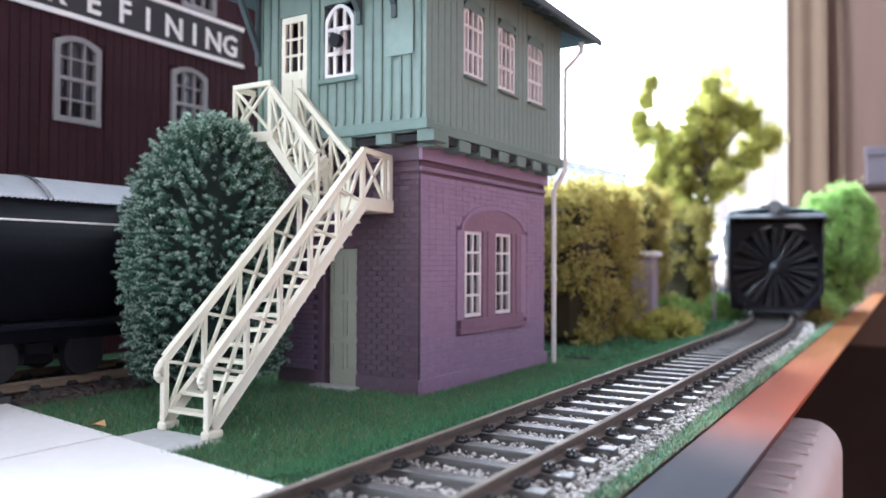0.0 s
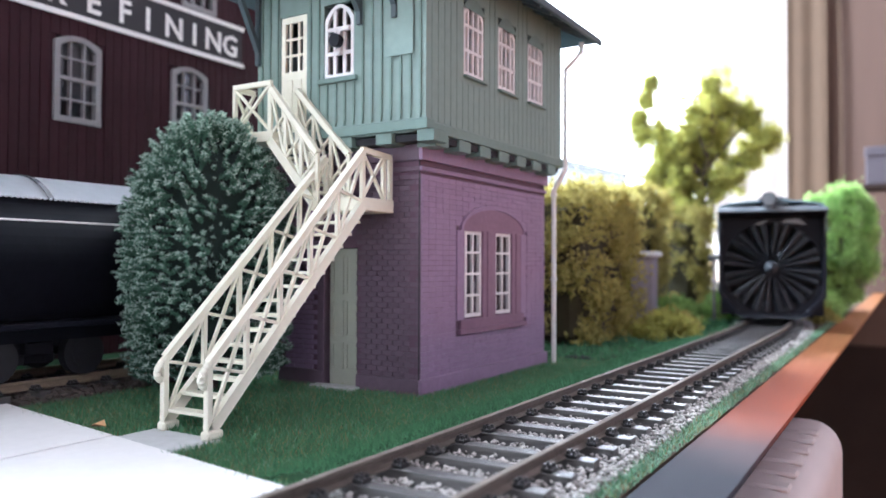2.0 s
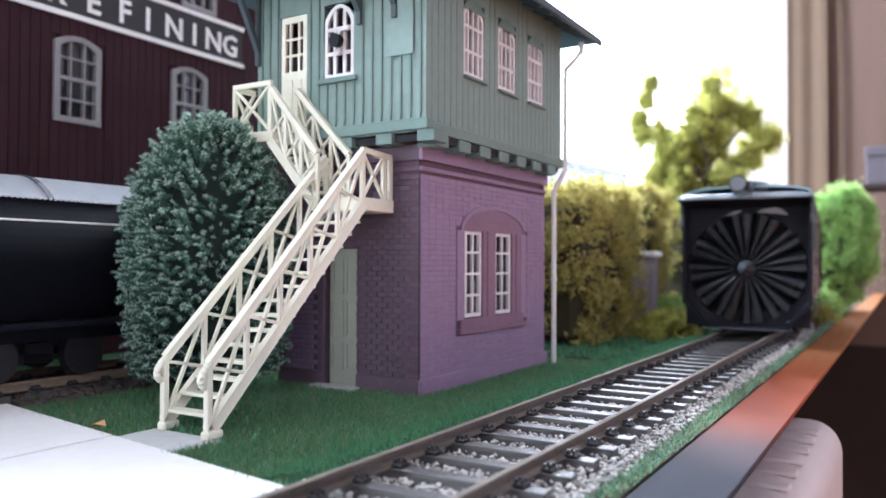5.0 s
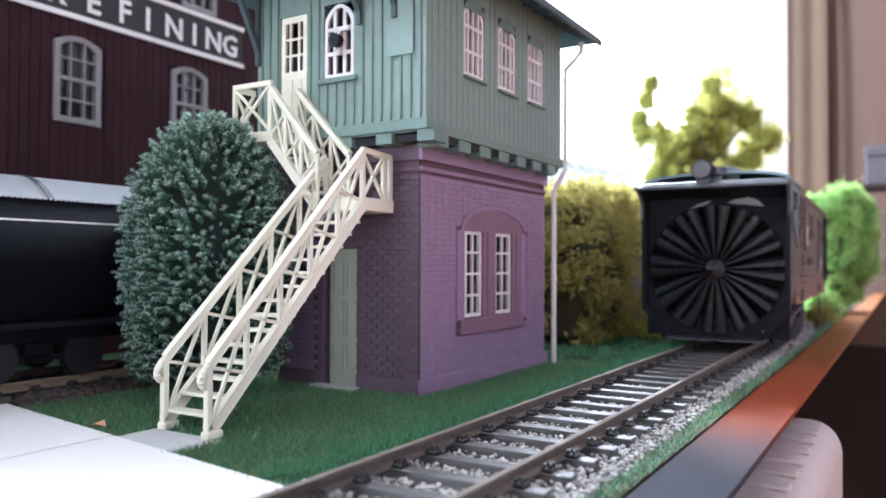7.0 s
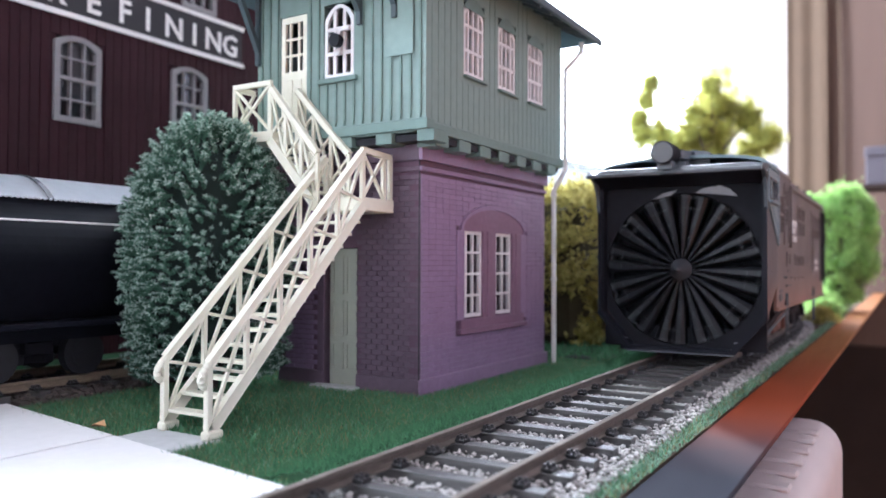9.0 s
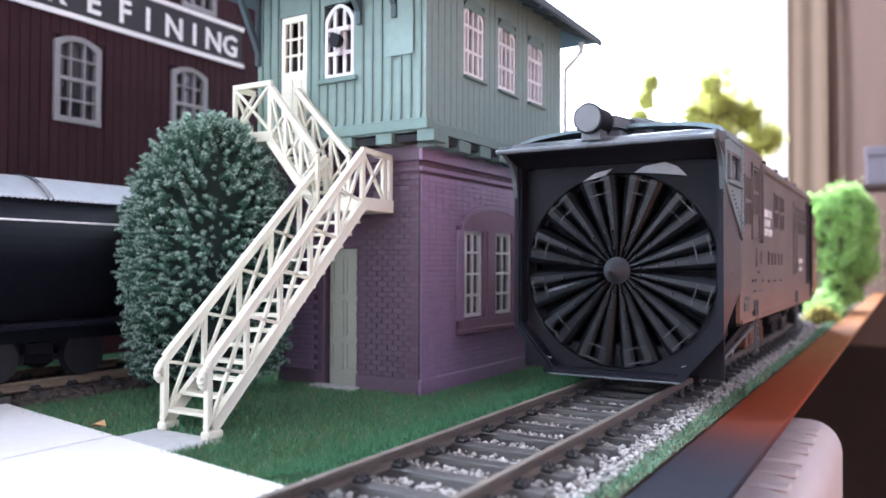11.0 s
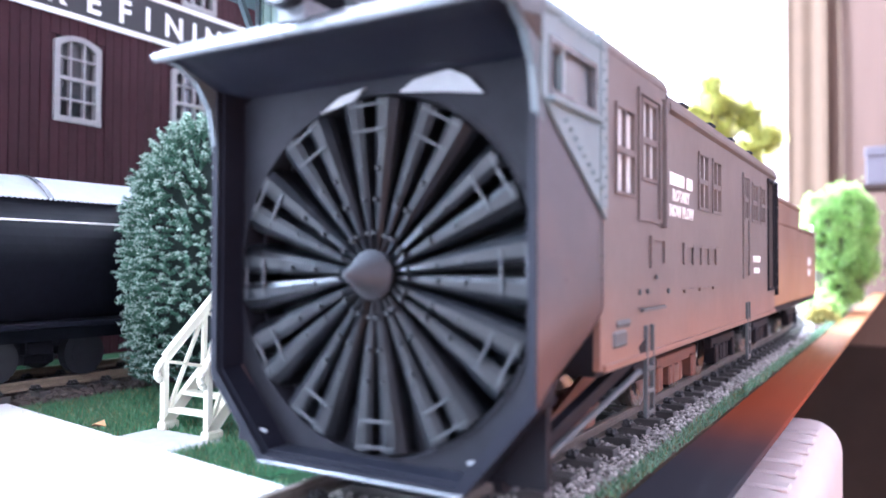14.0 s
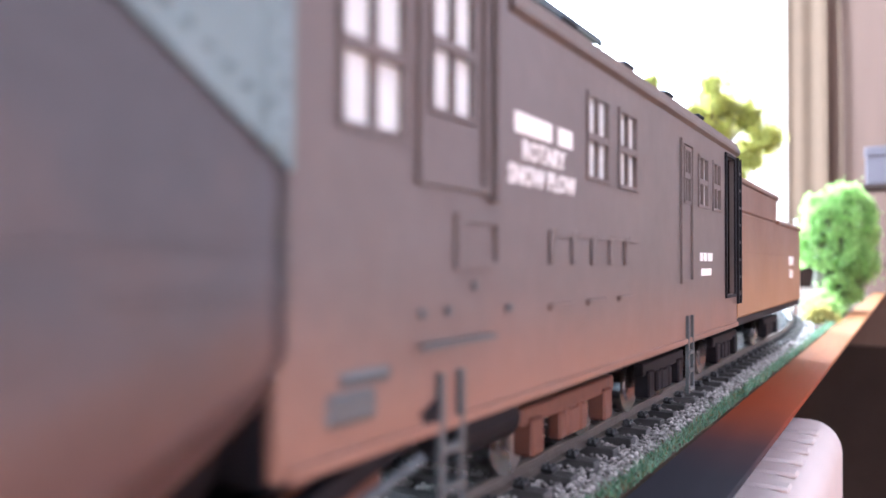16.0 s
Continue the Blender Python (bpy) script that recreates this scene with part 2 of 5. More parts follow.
# ---- mesh tools: all sizes in millimetres ----


def empty(name, m=None):
    ob = new(name)
    ob.empty_display_size = 0.01
    if m is not None:
        ob.matrix_world = m
    return ob


def at(x, y, z, rz=0.0):
    return pose(x * U, y * U, z * U, 0, 0, rz)


def part(name, bm, material, parent=None, label="", smooth=False):
    me = bpy.data.meshes.new(name)
    for v in bm.verts:
        v.co *= U
    bmesh.ops.recalc_face_normals(bm, faces=bm.faces)
    bm.to_mesh(me)
    bm.free()
    me.materials.append(material)
    if smooth:
        for p in me.polygons:
            p.use_smooth = True
    ob = new(name, me)
    ob.parent = parent
    if label:
        ob["label"] = label
    return ob


def raw(name, verts, faces, material, parent=None, label="", smooth=False):
    me = bpy.data.meshes.new(name)
    me.from_pydata([tuple(float(c) * U for c in v) for v in verts], [], faces)
    me.materials.append(material)
    if smooth:
        for p in me.polygons:
            p.use_smooth = True
    ob = new(name, me)
    ob.parent = parent
    if label:
        ob["label"] = label
    return ob


def again(ob, m, parent):
    """A twin of a piece on the same mesh."""
    o = ob.copy()
    scene.collection.objects.link(o)
    o.parent = parent
    o.matrix_local = m
    return o


def bevel(bm, w, seg=1):
    if w:
        bmesh.ops.bevel(bm, geom=bm.edges[:], offset=w, segments=seg, profile=0.6, affect="EDGES", clamp_overlap=True)
    return bm


def box(x0, x1, y0, y1, z0, z1, w=0.0, bm=None):
    b = bmesh.new()
    bmesh.ops.create_cube(b, size=1.0)
    for v in b.verts:
        v.co = Vector(((x0 + x1) / 2 + v.co.x * (x1 - x0), (y0 + y1) / 2 + v.co.y * (y1 - y0), (z0 + z1) / 2 + v.co.z * (z1 - z0)))
    bevel(b, w)
    return join(bm, b) if bm else b


def join(a, b):
    me = bpy.data.meshes.new("tmp")
    b.to_mesh(me)
    b.free()
    a.from_mesh(me)
    bpy.data.meshes.remove(me)
    return a


def bar(p, q, r, sides=6, bm=None, r2=None):
    """A round rod from p to q."""
    p, q = Vector(p), Vector(q)
    b = bmesh.new()
    bmesh.ops.create_cone(b, cap_ends=True, segments=sides, radius1=r, radius2=r if r2 is None else r2, depth=(q - p).length)
    m = Matrix.Translation((p + q) / 2) @ (q - p).to_track_quat("Z", "Y").to_matrix().to_4x4()
    bmesh.ops.transform(b, matrix=m, verts=b.verts)
    return join(bm, b) if bm else b


def beam(p, q, wide, thick, side=(0, 1, 0), bm=None, w=0.0):
    """A square strip from p to q; thick runs along side."""
    p, q = Vector(p), Vector(q)
    d = (q - p).normalized()
    s = (Vector(side) - d * d.dot(Vector(side))).normalized()
    n = d.cross(s)
    b = bmesh.new()
    bmesh.ops.create_cube(b, size=1.0)
    for v in b.verts:
        v.co = (p + q) / 2 + d * v.co.x * (q - p).length + s * v.co.y * thick + n * v.co.z * wide
    bevel(b, w)
    return join(bm, b) if bm else b


def prism(outline, axis, a, b, w=0.0, bm=None):
    """A flat outline pushed along an axis from a to b. Outline points fill the two other axes in order."""
    c = bmesh.new()

    def put(p, k):
        return {"x": (k, p[0], p[1]), "y": (p[0], k, p[1]), "z": (p[0], p[1], k)}[axis]

    lo = [c.verts.new(put(p, a)) for p in outline]
    hi = [c.verts.new(put(p, b)) for p in outline]
    c.faces.new(lo)
    c.faces.new(hi[::-1])
    for i in range(len(outline)):
        j = (i + 1) % len(outline)
        c.faces.new((lo[i], lo[j], hi[j], hi[i]))
    bevel(c, w)
    return join(bm, c) if bm else c


def ring(outer, inner, axis, a, b, bm=None):
    """A frame between two outlines with the same number of points, pushed along an axis."""
    c = bmesh.new()

    def put(p, k):
        return {"x": (k, p[0], p[1]), "y": (p[0], k, p[1]), "z": (p[0], p[1], k)}[axis]

    vs = [[c.verts.new(put(p, k)) for p in o] for o, k in ((outer, a), (inner, a), (outer, b), (inner, b))]
    n = len(outer)
    for i in range(n):
        j = (i + 1) % n
        for s, t in ((0, 1), (1, 3), (3, 2), (2, 0)):
            c.faces.new((vs[s][i], vs[s][j], vs[t][j], vs[t][i]))
    return join(bm, c) if bm else c


def arch(u0, u1, v0, v1, rise, n=8):
    """An outline with a shallow arch on top."""
    pts = [(u0, v0), (u1, v0)]
    for i in range(n + 1):
        k = i / n
        pts.append((u1 + (u0 - u1) * k, v1 - rise + rise * math.sin(math.pi * k) ** 0.8))
    return pts


def lettering(text, height, material, parent, m, name="lettering", depth=0.12, spread=1.0):
    cu = bpy.data.curves.new("text", "FONT")
    cu.body, cu.size, cu.extrude, cu.align_x, cu.space_character, cu.resolution_u = text, height * U / 0.72, depth * U, "CENTER", spread, 2
    cu.offset = height * U * 0.03
    tmp = new("text", cu)
    me = bpy.data.meshes.new_from_object(tmp.evaluated_get(bpy.context.evaluated_depsgraph_get()))
    bpy.data.objects.remove(tmp)
    me.materials.append(material)
    ob = new(name, me)
    ob.parent = parent
    ob.matrix_local = m
    return ob


def fibres(rng, pts, tall, wide, lean, n_mat, name, material, parent=None):
    """Short upright fibres, one thin triangle each, on the points given."""
    n = len(pts)
    a = rng.uniform(0, 2 * np.pi, n)
    h = rng.uniform(0.5, 1.2, n) * tall
    d = np.stack([np.cos(a), np.sin(a), np.zeros(n)], 1) * wide
    tip = pts + np.stack([rng.normal(0, lean, n) * h, rng.normal(0, lean, n) * h, h], 1)
    v = np.stack([pts - d, pts + d, tip], 1).reshape(-1, 3)
    return raw(name, v, [(3 * i, 3 * i + 1, 3 * i + 2) for i in range(n)], material, parent)


def tufts(rng, centres, per, spread, size, name, material, parent=None, label=""):
    """Clumps of small leaves round the centres: two-triangle leaves turned every way."""
    c = np.repeat(np.asarray(centres, float), per, axis=0)
    n = len(c)
    p = c + rng.normal(0, 1, (n, 3)) * spread
    a = rng.normal(0, 1, (n, 3))
    a /= np.linalg.norm(a, axis=1)[:, None]
    b = np.cross(a, rng.normal(0, 1, (n, 3)))
    b /= np.linalg.norm(b, axis=1)[:, None]
    s = size * rng.uniform(0.6, 1.3, n)[:, None]
    v = np.stack([p - a * s, p - b * s * 0.5, p + a * s, p + b * s * 0.5], 1).reshape(-1, 3)
    return raw(name, v, [(4 * i, 4 * i + 1, 4 * i + 2, 4 * i + 3) for i in range(n)], material, parent, label)
# ---- the track's line: straight, then a bend to the left ----
CX, BEND, RADIUS = -49.8, 302.0, 740.0


def line(s):
    """Place and heading (degrees) at s millimetres along the track."""
    if s < BEND:
        return CX, s, 0.0
    a = (s - BEND) / RADIUS
    return CX - RADIUS * (1 - math.cos(a)), BEND + RADIUS * math.sin(a), math.degrees(a)


# ---- room ----
def build_room():
    def slab(name, x0, x1, y0, y1, z0, z1, m):
        return tagged(part(name, box(x0, x1, y0, y1, z0, z1), m), kind="structure")

    slab("floor", -1700, 900, -1300, 1700, -830, -800, FLOOR_DARK)
    slab("ceiling", -1700, 900, -1300, 1700, 1400, 1430, PLASTER)
    slab("wall_east", 520, 560, -1300, 1700, -60, 1400, EAST_WALL)
    # unseen panel, added to reflect orange into the train's side
    slab("wainscot", 510, 560, -1300, 1700, -800, -60.5, BOUNCE_ORANGE)
    slab("wall_south", -1600, 520, -1300, -1260, -800, 1400, PLASTER)
    # the side wall has a window opening behind the viewer
    w = tagged(part("wall_west", box(-1640, -1600, 200, 1600, -800, 1400), PLASTER), kind="structure")
    slab("wall_west_pier", -1640, -1600, -1260, -900, -800, 1400, PLASTER)
    slab("wall_west_sill", -1640, -1600, -900, 200, -800, 200, PLASTER)
    slab("wall_west_lintel", -1640, -1600, -900, 200, 1300, 1400, PLASTER)
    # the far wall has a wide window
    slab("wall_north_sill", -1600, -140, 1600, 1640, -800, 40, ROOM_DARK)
    slab("wall_north_lintel", -1600, -140, 1600, 1640, 1230, 1400, PLASTER)
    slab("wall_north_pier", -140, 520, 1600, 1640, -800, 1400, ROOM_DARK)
    tagged(part("backdrop", box(-2400, 700, 2100, 2105, -900, 900), SKY_GLOW), "plain bright overcast sky outside the window", kind="structure")
    tagged(part("window_1", join(box(-770, -740, 1610, 1640, 40, 1230), box(-1600, -140, 1610, 1635, 1205, 1230)), WINDOW_WHITE), kind="structure")


build_room()


def build_curtain(x0, x1, y, z0, z1, folds, m, label, deep=9):
    """Hanging cloth with folds and a hem, two faces thick."""
    n = folds * 10
    v, f = [], []
    for k in (0, 1):
        for i in range(n + 1):
            x = x0 + (x1 - x0) * i / n
            d = deep * math.sin(i / 10 * 2 * math.pi) + 4 * math.sin(i / 7.3) + k * 1.5
            v += [(x, y + d, z0), (x, y + d * 0.8, z1)]
    o = 2 * (n + 1)
    for k in (0, o):
        f += [(k + 2 * i, k + 2 * i + 2, k + 2 * i + 3, k + 2 * i + 1) for i in range(n)]
    f += [(2 * i, 2 * i + 2, o + 2 * i + 2, o + 2 * i) for i in range(n)] + [(0, 1, o + 1, o), (2 * n, 2 * n + 1, o + 2 * n + 1, o + 2 * n)]
    return tagged(raw("curtain", v, f, m, smooth=True), label, "curtain")


# ---- table and ground ----
def build_ground():
    table = empty("layout_table")
    tagged(table, "model railway baseboard with a varnished wooden edge", "table")
    part("baseboard", join(box(-700, -30.21, -260, 1100, -5.8, -4.6), box(-690, -44, -250, 1090, -22, -5.8)), SOIL, table, "brown painted board")
    part("edge_strip", box(-30.2, -18.9, -260, 1100, -5.0, -4.1, 0.3), EDGE_WOOD, table, "varnished edge strip, slate to orange reflections painted into its colour")
    for x, y in ((-660, -220), (-240, -220), (-660, 1060), (-240, 1060)):
        part("leg", box(x - 18, x + 18, y - 18, y + 18, -800, -22), FLOOR_DARK, table)
    tagged(part("ground", box(-250, -72.5, 76, 560, -4.6, -4.0), TURF_BASE), "green flocked turf on the layout", kind="structure")
    tagged(part("trackside", box(-36, -30.4, -200, 700, -4.6, -4.05), SOIL), "narrow brown verge beside the track", kind="structure")
    tagged(part("bank", prism([(-77, -4.4), (-61.4, -4.4), (-61.4, -1.9), (-65.8, -1.9), (-72, -3.4)], "y", 74.5, 292), TURF_BASE), "low turf bank against the rail", kind="structure")
    # pale card road, two sheets with a seam
    tagged(part("road", join(prism([(-330, -200), (-110.0, -200), (-110.0, 79.0), (-156, 86.0), (-330, 86.0)], "z", -4.6, -3.2), prism([(-109.5, -200), (-60.5, -200), (-60.5, 71.5), (-109.5, 78.95)], "z", -4.6, -3.24)), CONCRETE), "pale card road of two sheets beside the grass", kind="structure")


build_ground()


def build_track(centre, s0, s1, step, name, label, follow):
    track = empty(name)
    tagged(track, label, "railway track")
    n = int((s1 - s0) / 8)
    for side in (-1, 1):
        x = side * 8.7
        prof = [(-1.0, -1.95), (1.0, -1.95), (1.0, -1.7), (0.28, -1.4), (0.28, -0.75), (0.5, -0.55), (0.5, -0.08), (0.4, 0.0), (-0.4, 0.0), (-0.5, -0.08), (-0.5, -0.55), (-0.28, -0.75), (-0.28, -1.4), (-1.0, -1.7)]
        v, f = [], []
        for i in range(n + 1):
            px, py, a = follow(s0 + (s1 - s0) * i / n)
            c, sn = math.cos(radians(a)), math.sin(radians(a))
            v += [(px + (x + u) * c, py + (x + u) * sn, z) for u, z in prof]
        k = len(prof)
        for i in range(n):
            f += [(i * k + j, i * k + (j + 1) % k, (i + 1) * k + (j + 1) % k, (i + 1) * k + j) for j in range(k)]
        f += [tuple(range(k)), tuple(range(n * k, n * k + k))]
        rail = raw("rail", v, f, RAIL_RUST, track, "weathered steel rail")
        rail.data.materials.append(RAIL_STEEL)
        for i, p in enumerate(rail.data.polygons[: n * k]):
            if i % k in (6, 7, 8):
                p.material_index = 1
    # ties with rail fixings, all on two shared meshes
    tb = box(-13.7, 13.7, -1.2, 1.2, -4.4, -1.95, 0.07)
    first = part("tie", tb, TIE, track)
    pb = bmesh.new()
    for u in (-1.6, 1.6):
        box(u - 0.85, u + 0.85, -1.0, 1.0, -1.95, -1.4, 0.1, pb)
        for v in (-0.4, 0.4):
            for y in (-0.5, 0.5):
                bar((u + v, y, -1.4), (u + v, y, -0.85), 0.36, 8, pb, 0.24)
    plate = part("rail_fixing", pb, PLATE, first)
    plate.matrix_local = at(8.7, 0, 0)
    again(plate, at(-8.7, 0, 0), first)
    places = (at(8.7, 0, 0), at(-8.7, 0, 0))
    rng = random.Random(5)
    count = int((s1 - s0) / step)
    for i in range(count):
        px, py, a = follow(s0 + step * (i + 0.5))
        m = at(px, py, rng.uniform(-0.08, 0.05), a + rng.uniform(-0.8, 0.8))
        if i == 0:
            first.matrix_local = m
            continue
        t = again(first, m, track)
        for p in places:
            again(plate, p, t)
    return track


build_track(CX, -60.0, 760.0, 8.2, "railway_track", "weathered model railway track with dark sleepers in pale ballast", line)
siding = build_track(-165.6, 40.0, 420.0, 8.2, "siding_track", "rusty siding track with dark sleepers", lambda s: (-165.6, s, 0.0))
for ob in siding.children:
    if ob.name.startswith("rail"):
        ob.data.materials[0] = ob.data.materials[1] = RAIL_OCHRE
tagged(part("siding_bed", prism([(-19, -4.6), (19, -4.6), (16.2, -3.0), (-16.2, -3.0)], "y", 86.5, 420), SIDING_STONE), "raised brown bed under the siding", kind="structure").matrix_world = at(-165.6, 0, 0)


# ---- signal tower ----
def sash(name, u0, u1, z0, z1, rise, cols, rows, parent, plane, along, deep=0.8, face=1, thin=0.55):
    """A white window: frame, glazing bars and a pane. along 'y': the wall faces +x; along 'x': it faces -y."""
    ax = "x" if along == "y" else "y"
    out = 1.0 if along == "y" else -1.0
    k0, k1 = plane - out * deep, plane + out * 0.15
    t = 0.8
    o, i = arch(u0, u1, z0, z1, rise), arch(u0 + t, u1 - t, z0 + t, z1 - t, max(0.01, rise))
    frame_part = part("window_frame", ring(o, i, ax, min(k0, k1), max(k0, k1)), WINDOW_WHITE, parent)
    b = bmesh.new()
    ka, kb = sorted((k0 + out * 0.2, k1 - out * 0.1))
    for c in range(1, cols):
        u = u0 + (u1 - u0) * c / cols
        if along == "y":
            box(ka, kb, u - thin / 2, u + thin / 2, z0 + t, z1 - t - rise * 0.15, 0, b)
        else:
            box(u - thin / 2, u + thin / 2, ka, kb, z0 + t, z1 - t - rise * 0.15, 0, b)
    for r in range(1, rows):
        z = z0 + (z1 - z0) * r / rows
        if along == "y":
            box(ka, kb, u0 + t, u1 - t, z - thin / 2, z + thin / 2, 0, b)
        else:
            box(u0 + t, u1 - t, ka, kb, z - thin / 2, z + thin / 2, 0, b)
    part("glazing_grid", b, WINDOW_WHITE, frame_part)
    g = plane - out * (deep * 0.7)
    pane = part("pane", prism(arch(u0 + 0.3, u1 - 0.3, z0 + 0.3, z1 - 0.3, rise), ax, min(g, g + 0.06), max(g, g + 0.06)), GLASS, frame_part)
    pane.visible_shadow = False
    return frame_part


def wall_with_holes(u0, u1, z0, z1, holes, axis, a, b):
    """A wall slab with rectangular openings, cut as a grid of blocks."""
    us = sorted({u0, u1, *[h[0] for h in holes], *[h[1] for h in holes]})
    zs = sorted({z0, z1, *[h[2] for h in holes], *[h[3] for h in holes]})
    bm = bmesh.new()
    cache = {}

    def vert(u, z, k):
        key = (u, z, k)
        if key not in cache:
            cache[key] = bm.verts.new((k, u, z) if axis == "x" else (u, k, z))
        return cache[key]

    def solid(i, j):
        if not (0 <= i < len(us) - 1 and 0 <= j < len(zs) - 1):
            return False
        u, z = (us[i] + us[i + 1]) / 2, (zs[j] + zs[j + 1]) / 2
        return not any(h[0] < u < h[1] and h[2] < z < h[3] for h in holes)

    for i in range(len(us) - 1):
        for j in range(len(zs) - 1):
            if not solid(i, j):
                continue
            q = [(us[i], zs[j]), (us[i + 1], zs[j]), (us[i + 1], zs[j + 1]), (us[i], zs[j + 1])]
            for k in (a, b):
                bm.faces.new([vert(u, z, k) for u, z in q])
            for (di, dj), (p, r) in (((0, -1), (0, 1)), ((1, 0), (1, 2)), ((0, 1), (2, 3)), ((-1, 0), (3, 0))):
                if not solid(i + di, j + dj):
                    bm.faces.new([vert(*q[p], a), vert(*q[r], a), vert(*q[r], b), vert(*q[p], b)])
    return bm


def build_tower():
    tw = empty("signal_tower", at(-88.9, 138.0, 0, -0.48))
    tagged(tw, "two-storey signal tower, purple brick below and green boards above", "building")
    W, D, Z0, Z1 = 40.0, 64.4, -4.1, 50.4
    # brick storey: mortar-coloured walls that carry the courses
    wr = part("brick_wall", wall_with_holes(0, D, Z0, Z1, [(19.0, 27.2, 12.0, 32.4), (34.0, 43.0, 12.0, 32.4)], "x", -3, -0.35), MORTAR, tw)
    wl = part("brick_wall", wall_with_holes(-W, -3.0, Z0, Z1, [(-26.6, -17.4, Z0, 28.2)], "y", 0.35, 3), MORTAR, tw)
    part("brick_wall", box(-W, -W + 3, 3, D, Z0, Z1), MORTAR, tw)
    part("brick_wall", box(-W, -0.35, D - 3, D - 0.1, Z0, Z1 - 0.1), MORTAR, tw)
    part("floor_slab", box(-W + 3, -3, 3, D - 3, Z0, Z0 + 0.6), DARK_INSIDE, tw)
    part("upper_floor", box(-W - 2, 4, -4, D, Z1, Z1 + 1.4), DARK_INSIDE, tw)
    # plinth, string course and cornice
    for z0, z1, p in ((Z0, -0.2, 0.55), (44.6, 45.6, 0.35), (46.9, 50.3, 0.6)):
        part("string_course", box(-0.35, p, -p, D + p, z0, z1, 0.12), BRICK_HAZED, tw)
        if z0 < 0:
            part("string_course", box(-17.2, -0.36, -p, 0.35, z0, z1, 0.12), BRICK_SHADED, tw)
            part("string_course", box(-W - p, -26.8, -p, 0.35, z0, z1, 0.12), BRICK_SHADED, tw)
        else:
            part("string_course", box(-W - p, -0.36, -p, 0.35, z0, z1, 0.12), BRICK_SHADED, tw, "pale mauve cornice band" if z0 > 46 else "")
    # twin window with red brick surround, arch and sill
    sash("window", 19.2, 27.0, 12.0, 32.4, 0.01, 2, 4, tw, -0.4, "y")
    sash("window", 34.2, 42.8, 12.0, 32.4, 0.01, 2, 4, tw, -0.4, "y")
    for a, b, p in ((27.25, 29.2, 0.2), (29.2, 32.0, 0.5), (32.0, 33.95, 0.2), (43.05, 45.0, 0.2), (45.0, 47.6, 0.5)):
        part("window_jamb", box(-1.2 if p < 0.3 else -0.34, p, a, b, 11.6, 32.5, 0.1), BRICK_TRIM, tw)
    o = [(33.4 + 17.2 * math.cos(k * math.pi / 14), 32.4 + 6.6 * math.sin(k * math.pi / 14)) for k in range(15)]
    i = [(33.4 + 16.2 * math.cos(k * math.pi / 14), 32.4 + 5.6 * math.sin(k * math.pi / 14)) for k in range(15)]
    part("window_arch", prism(o + i[::-1], "x", -0.34, 0.5), BRICK_HAZED, tw, "shallow brick arch")
    part("window_tympanum", prism(i, "x", -0.34, 0.2), BRICK_TRIM, tw)
    for a, b in ((14.8, 18.0), (48.0, 51.4)):
        part("window_pilaster", box(-0.34, 0.3, a, b, 11.5, 32.4, 0.1), BRICK_HAZED, tw)
    part("window_sill", box(-0.34, 1.0, 15.4, 50.6, 8.2, 9.4, 0.15), BRICK_TRIM, tw)
    part("window_apron", box(-0.34, 0.4, 16.4, 49.6, 9.4, 11.6, 0.1), BRICK_TRIM, tw)
    part("corner_seam", box(-0.62, -0.38, -0.12, 0.3, Z0, 50.2), DARK_INSIDE, tw, "dark gap at the corner joint")
    # ground door in the stair side
    door = part("door", box(-26.4, -17.6, 1.6, 2.4, Z0, 28.0), DOOR_GREEN, tw, "closed grey-green panelled door")
    for z0, z1 in ((0.2, 6.4), (7.6, 16.2), (17.4, 26.6)):
        for u in (-25.6, -21.6):
            part("door_panel", ring([(u, z0), (u + 3.3, z0), (u + 3.3, z1), (u, z1)], [(u + 0.45, z0 + 0.45), (u + 2.85, z0 + 0.45), (u + 2.85, z1 - 0.45), (u + 0.45, z1 - 0.45)], "y", 1.25, 1.6), DOOR_GREEN, door)
    part("door_jamb", box(-28.6, -26.6, -0.4, 1.6, Z0, 29.5, 0.1), BRICK_SHADED, tw)
    part("doorstep", box(-28.5, -16.0, -3.4, 0.2, -4.1, -3.0, 0.15), SLAB, tw, "grey stone step")

    # ---- green boarded storey ----
    X0, X1, Y0, Y1, G0, G1 = -43.6, 4.3, -5.0, 65.6, 52.2, 94.0
    part("board_wall", wall_with_holes(Y0, Y1, G0, G1, [(10.4, 20.0, 67.0, 84.4), (27.0, 36.6, 67.0, 84.4), (43.6, 53.4, 67.0, 84.4)], "x", X1 - 1.6, X1), GREEN_BOARD, tw, "dark green boarded wall")
    part("board_wall", wall_with_holes(X0, X1 - 1.62, G0, G1, [(-36.4, -28.2, 54.0, 82.0), (-23.2, -14.6, 65.8, 82.6)], "y", Y0, Y0 + 1.6), GREEN_BOARD, tw)
    part("board_wall", box(X0, X0 + 1.6, Y0 + 1.62, Y1, G0, G1), GREEN_BOARD, tw)
    part("board_wall", box(X0 + 1.62, X1 - 1.62, Y1 - 1.6, Y1, G0, G1), GREEN_BOARD, tw)
    # cover strips on the stair side, with pointed feet
    rng = random.Random(3)
    for k in range(19):
        x = X0 + 1.6 + k * 2.5
        z = 55.0
        tops = [G1]
        if -36.8 < x < -27.8:
            continue
        if -23.8 < x < -14.0:
            tops = [64.6]
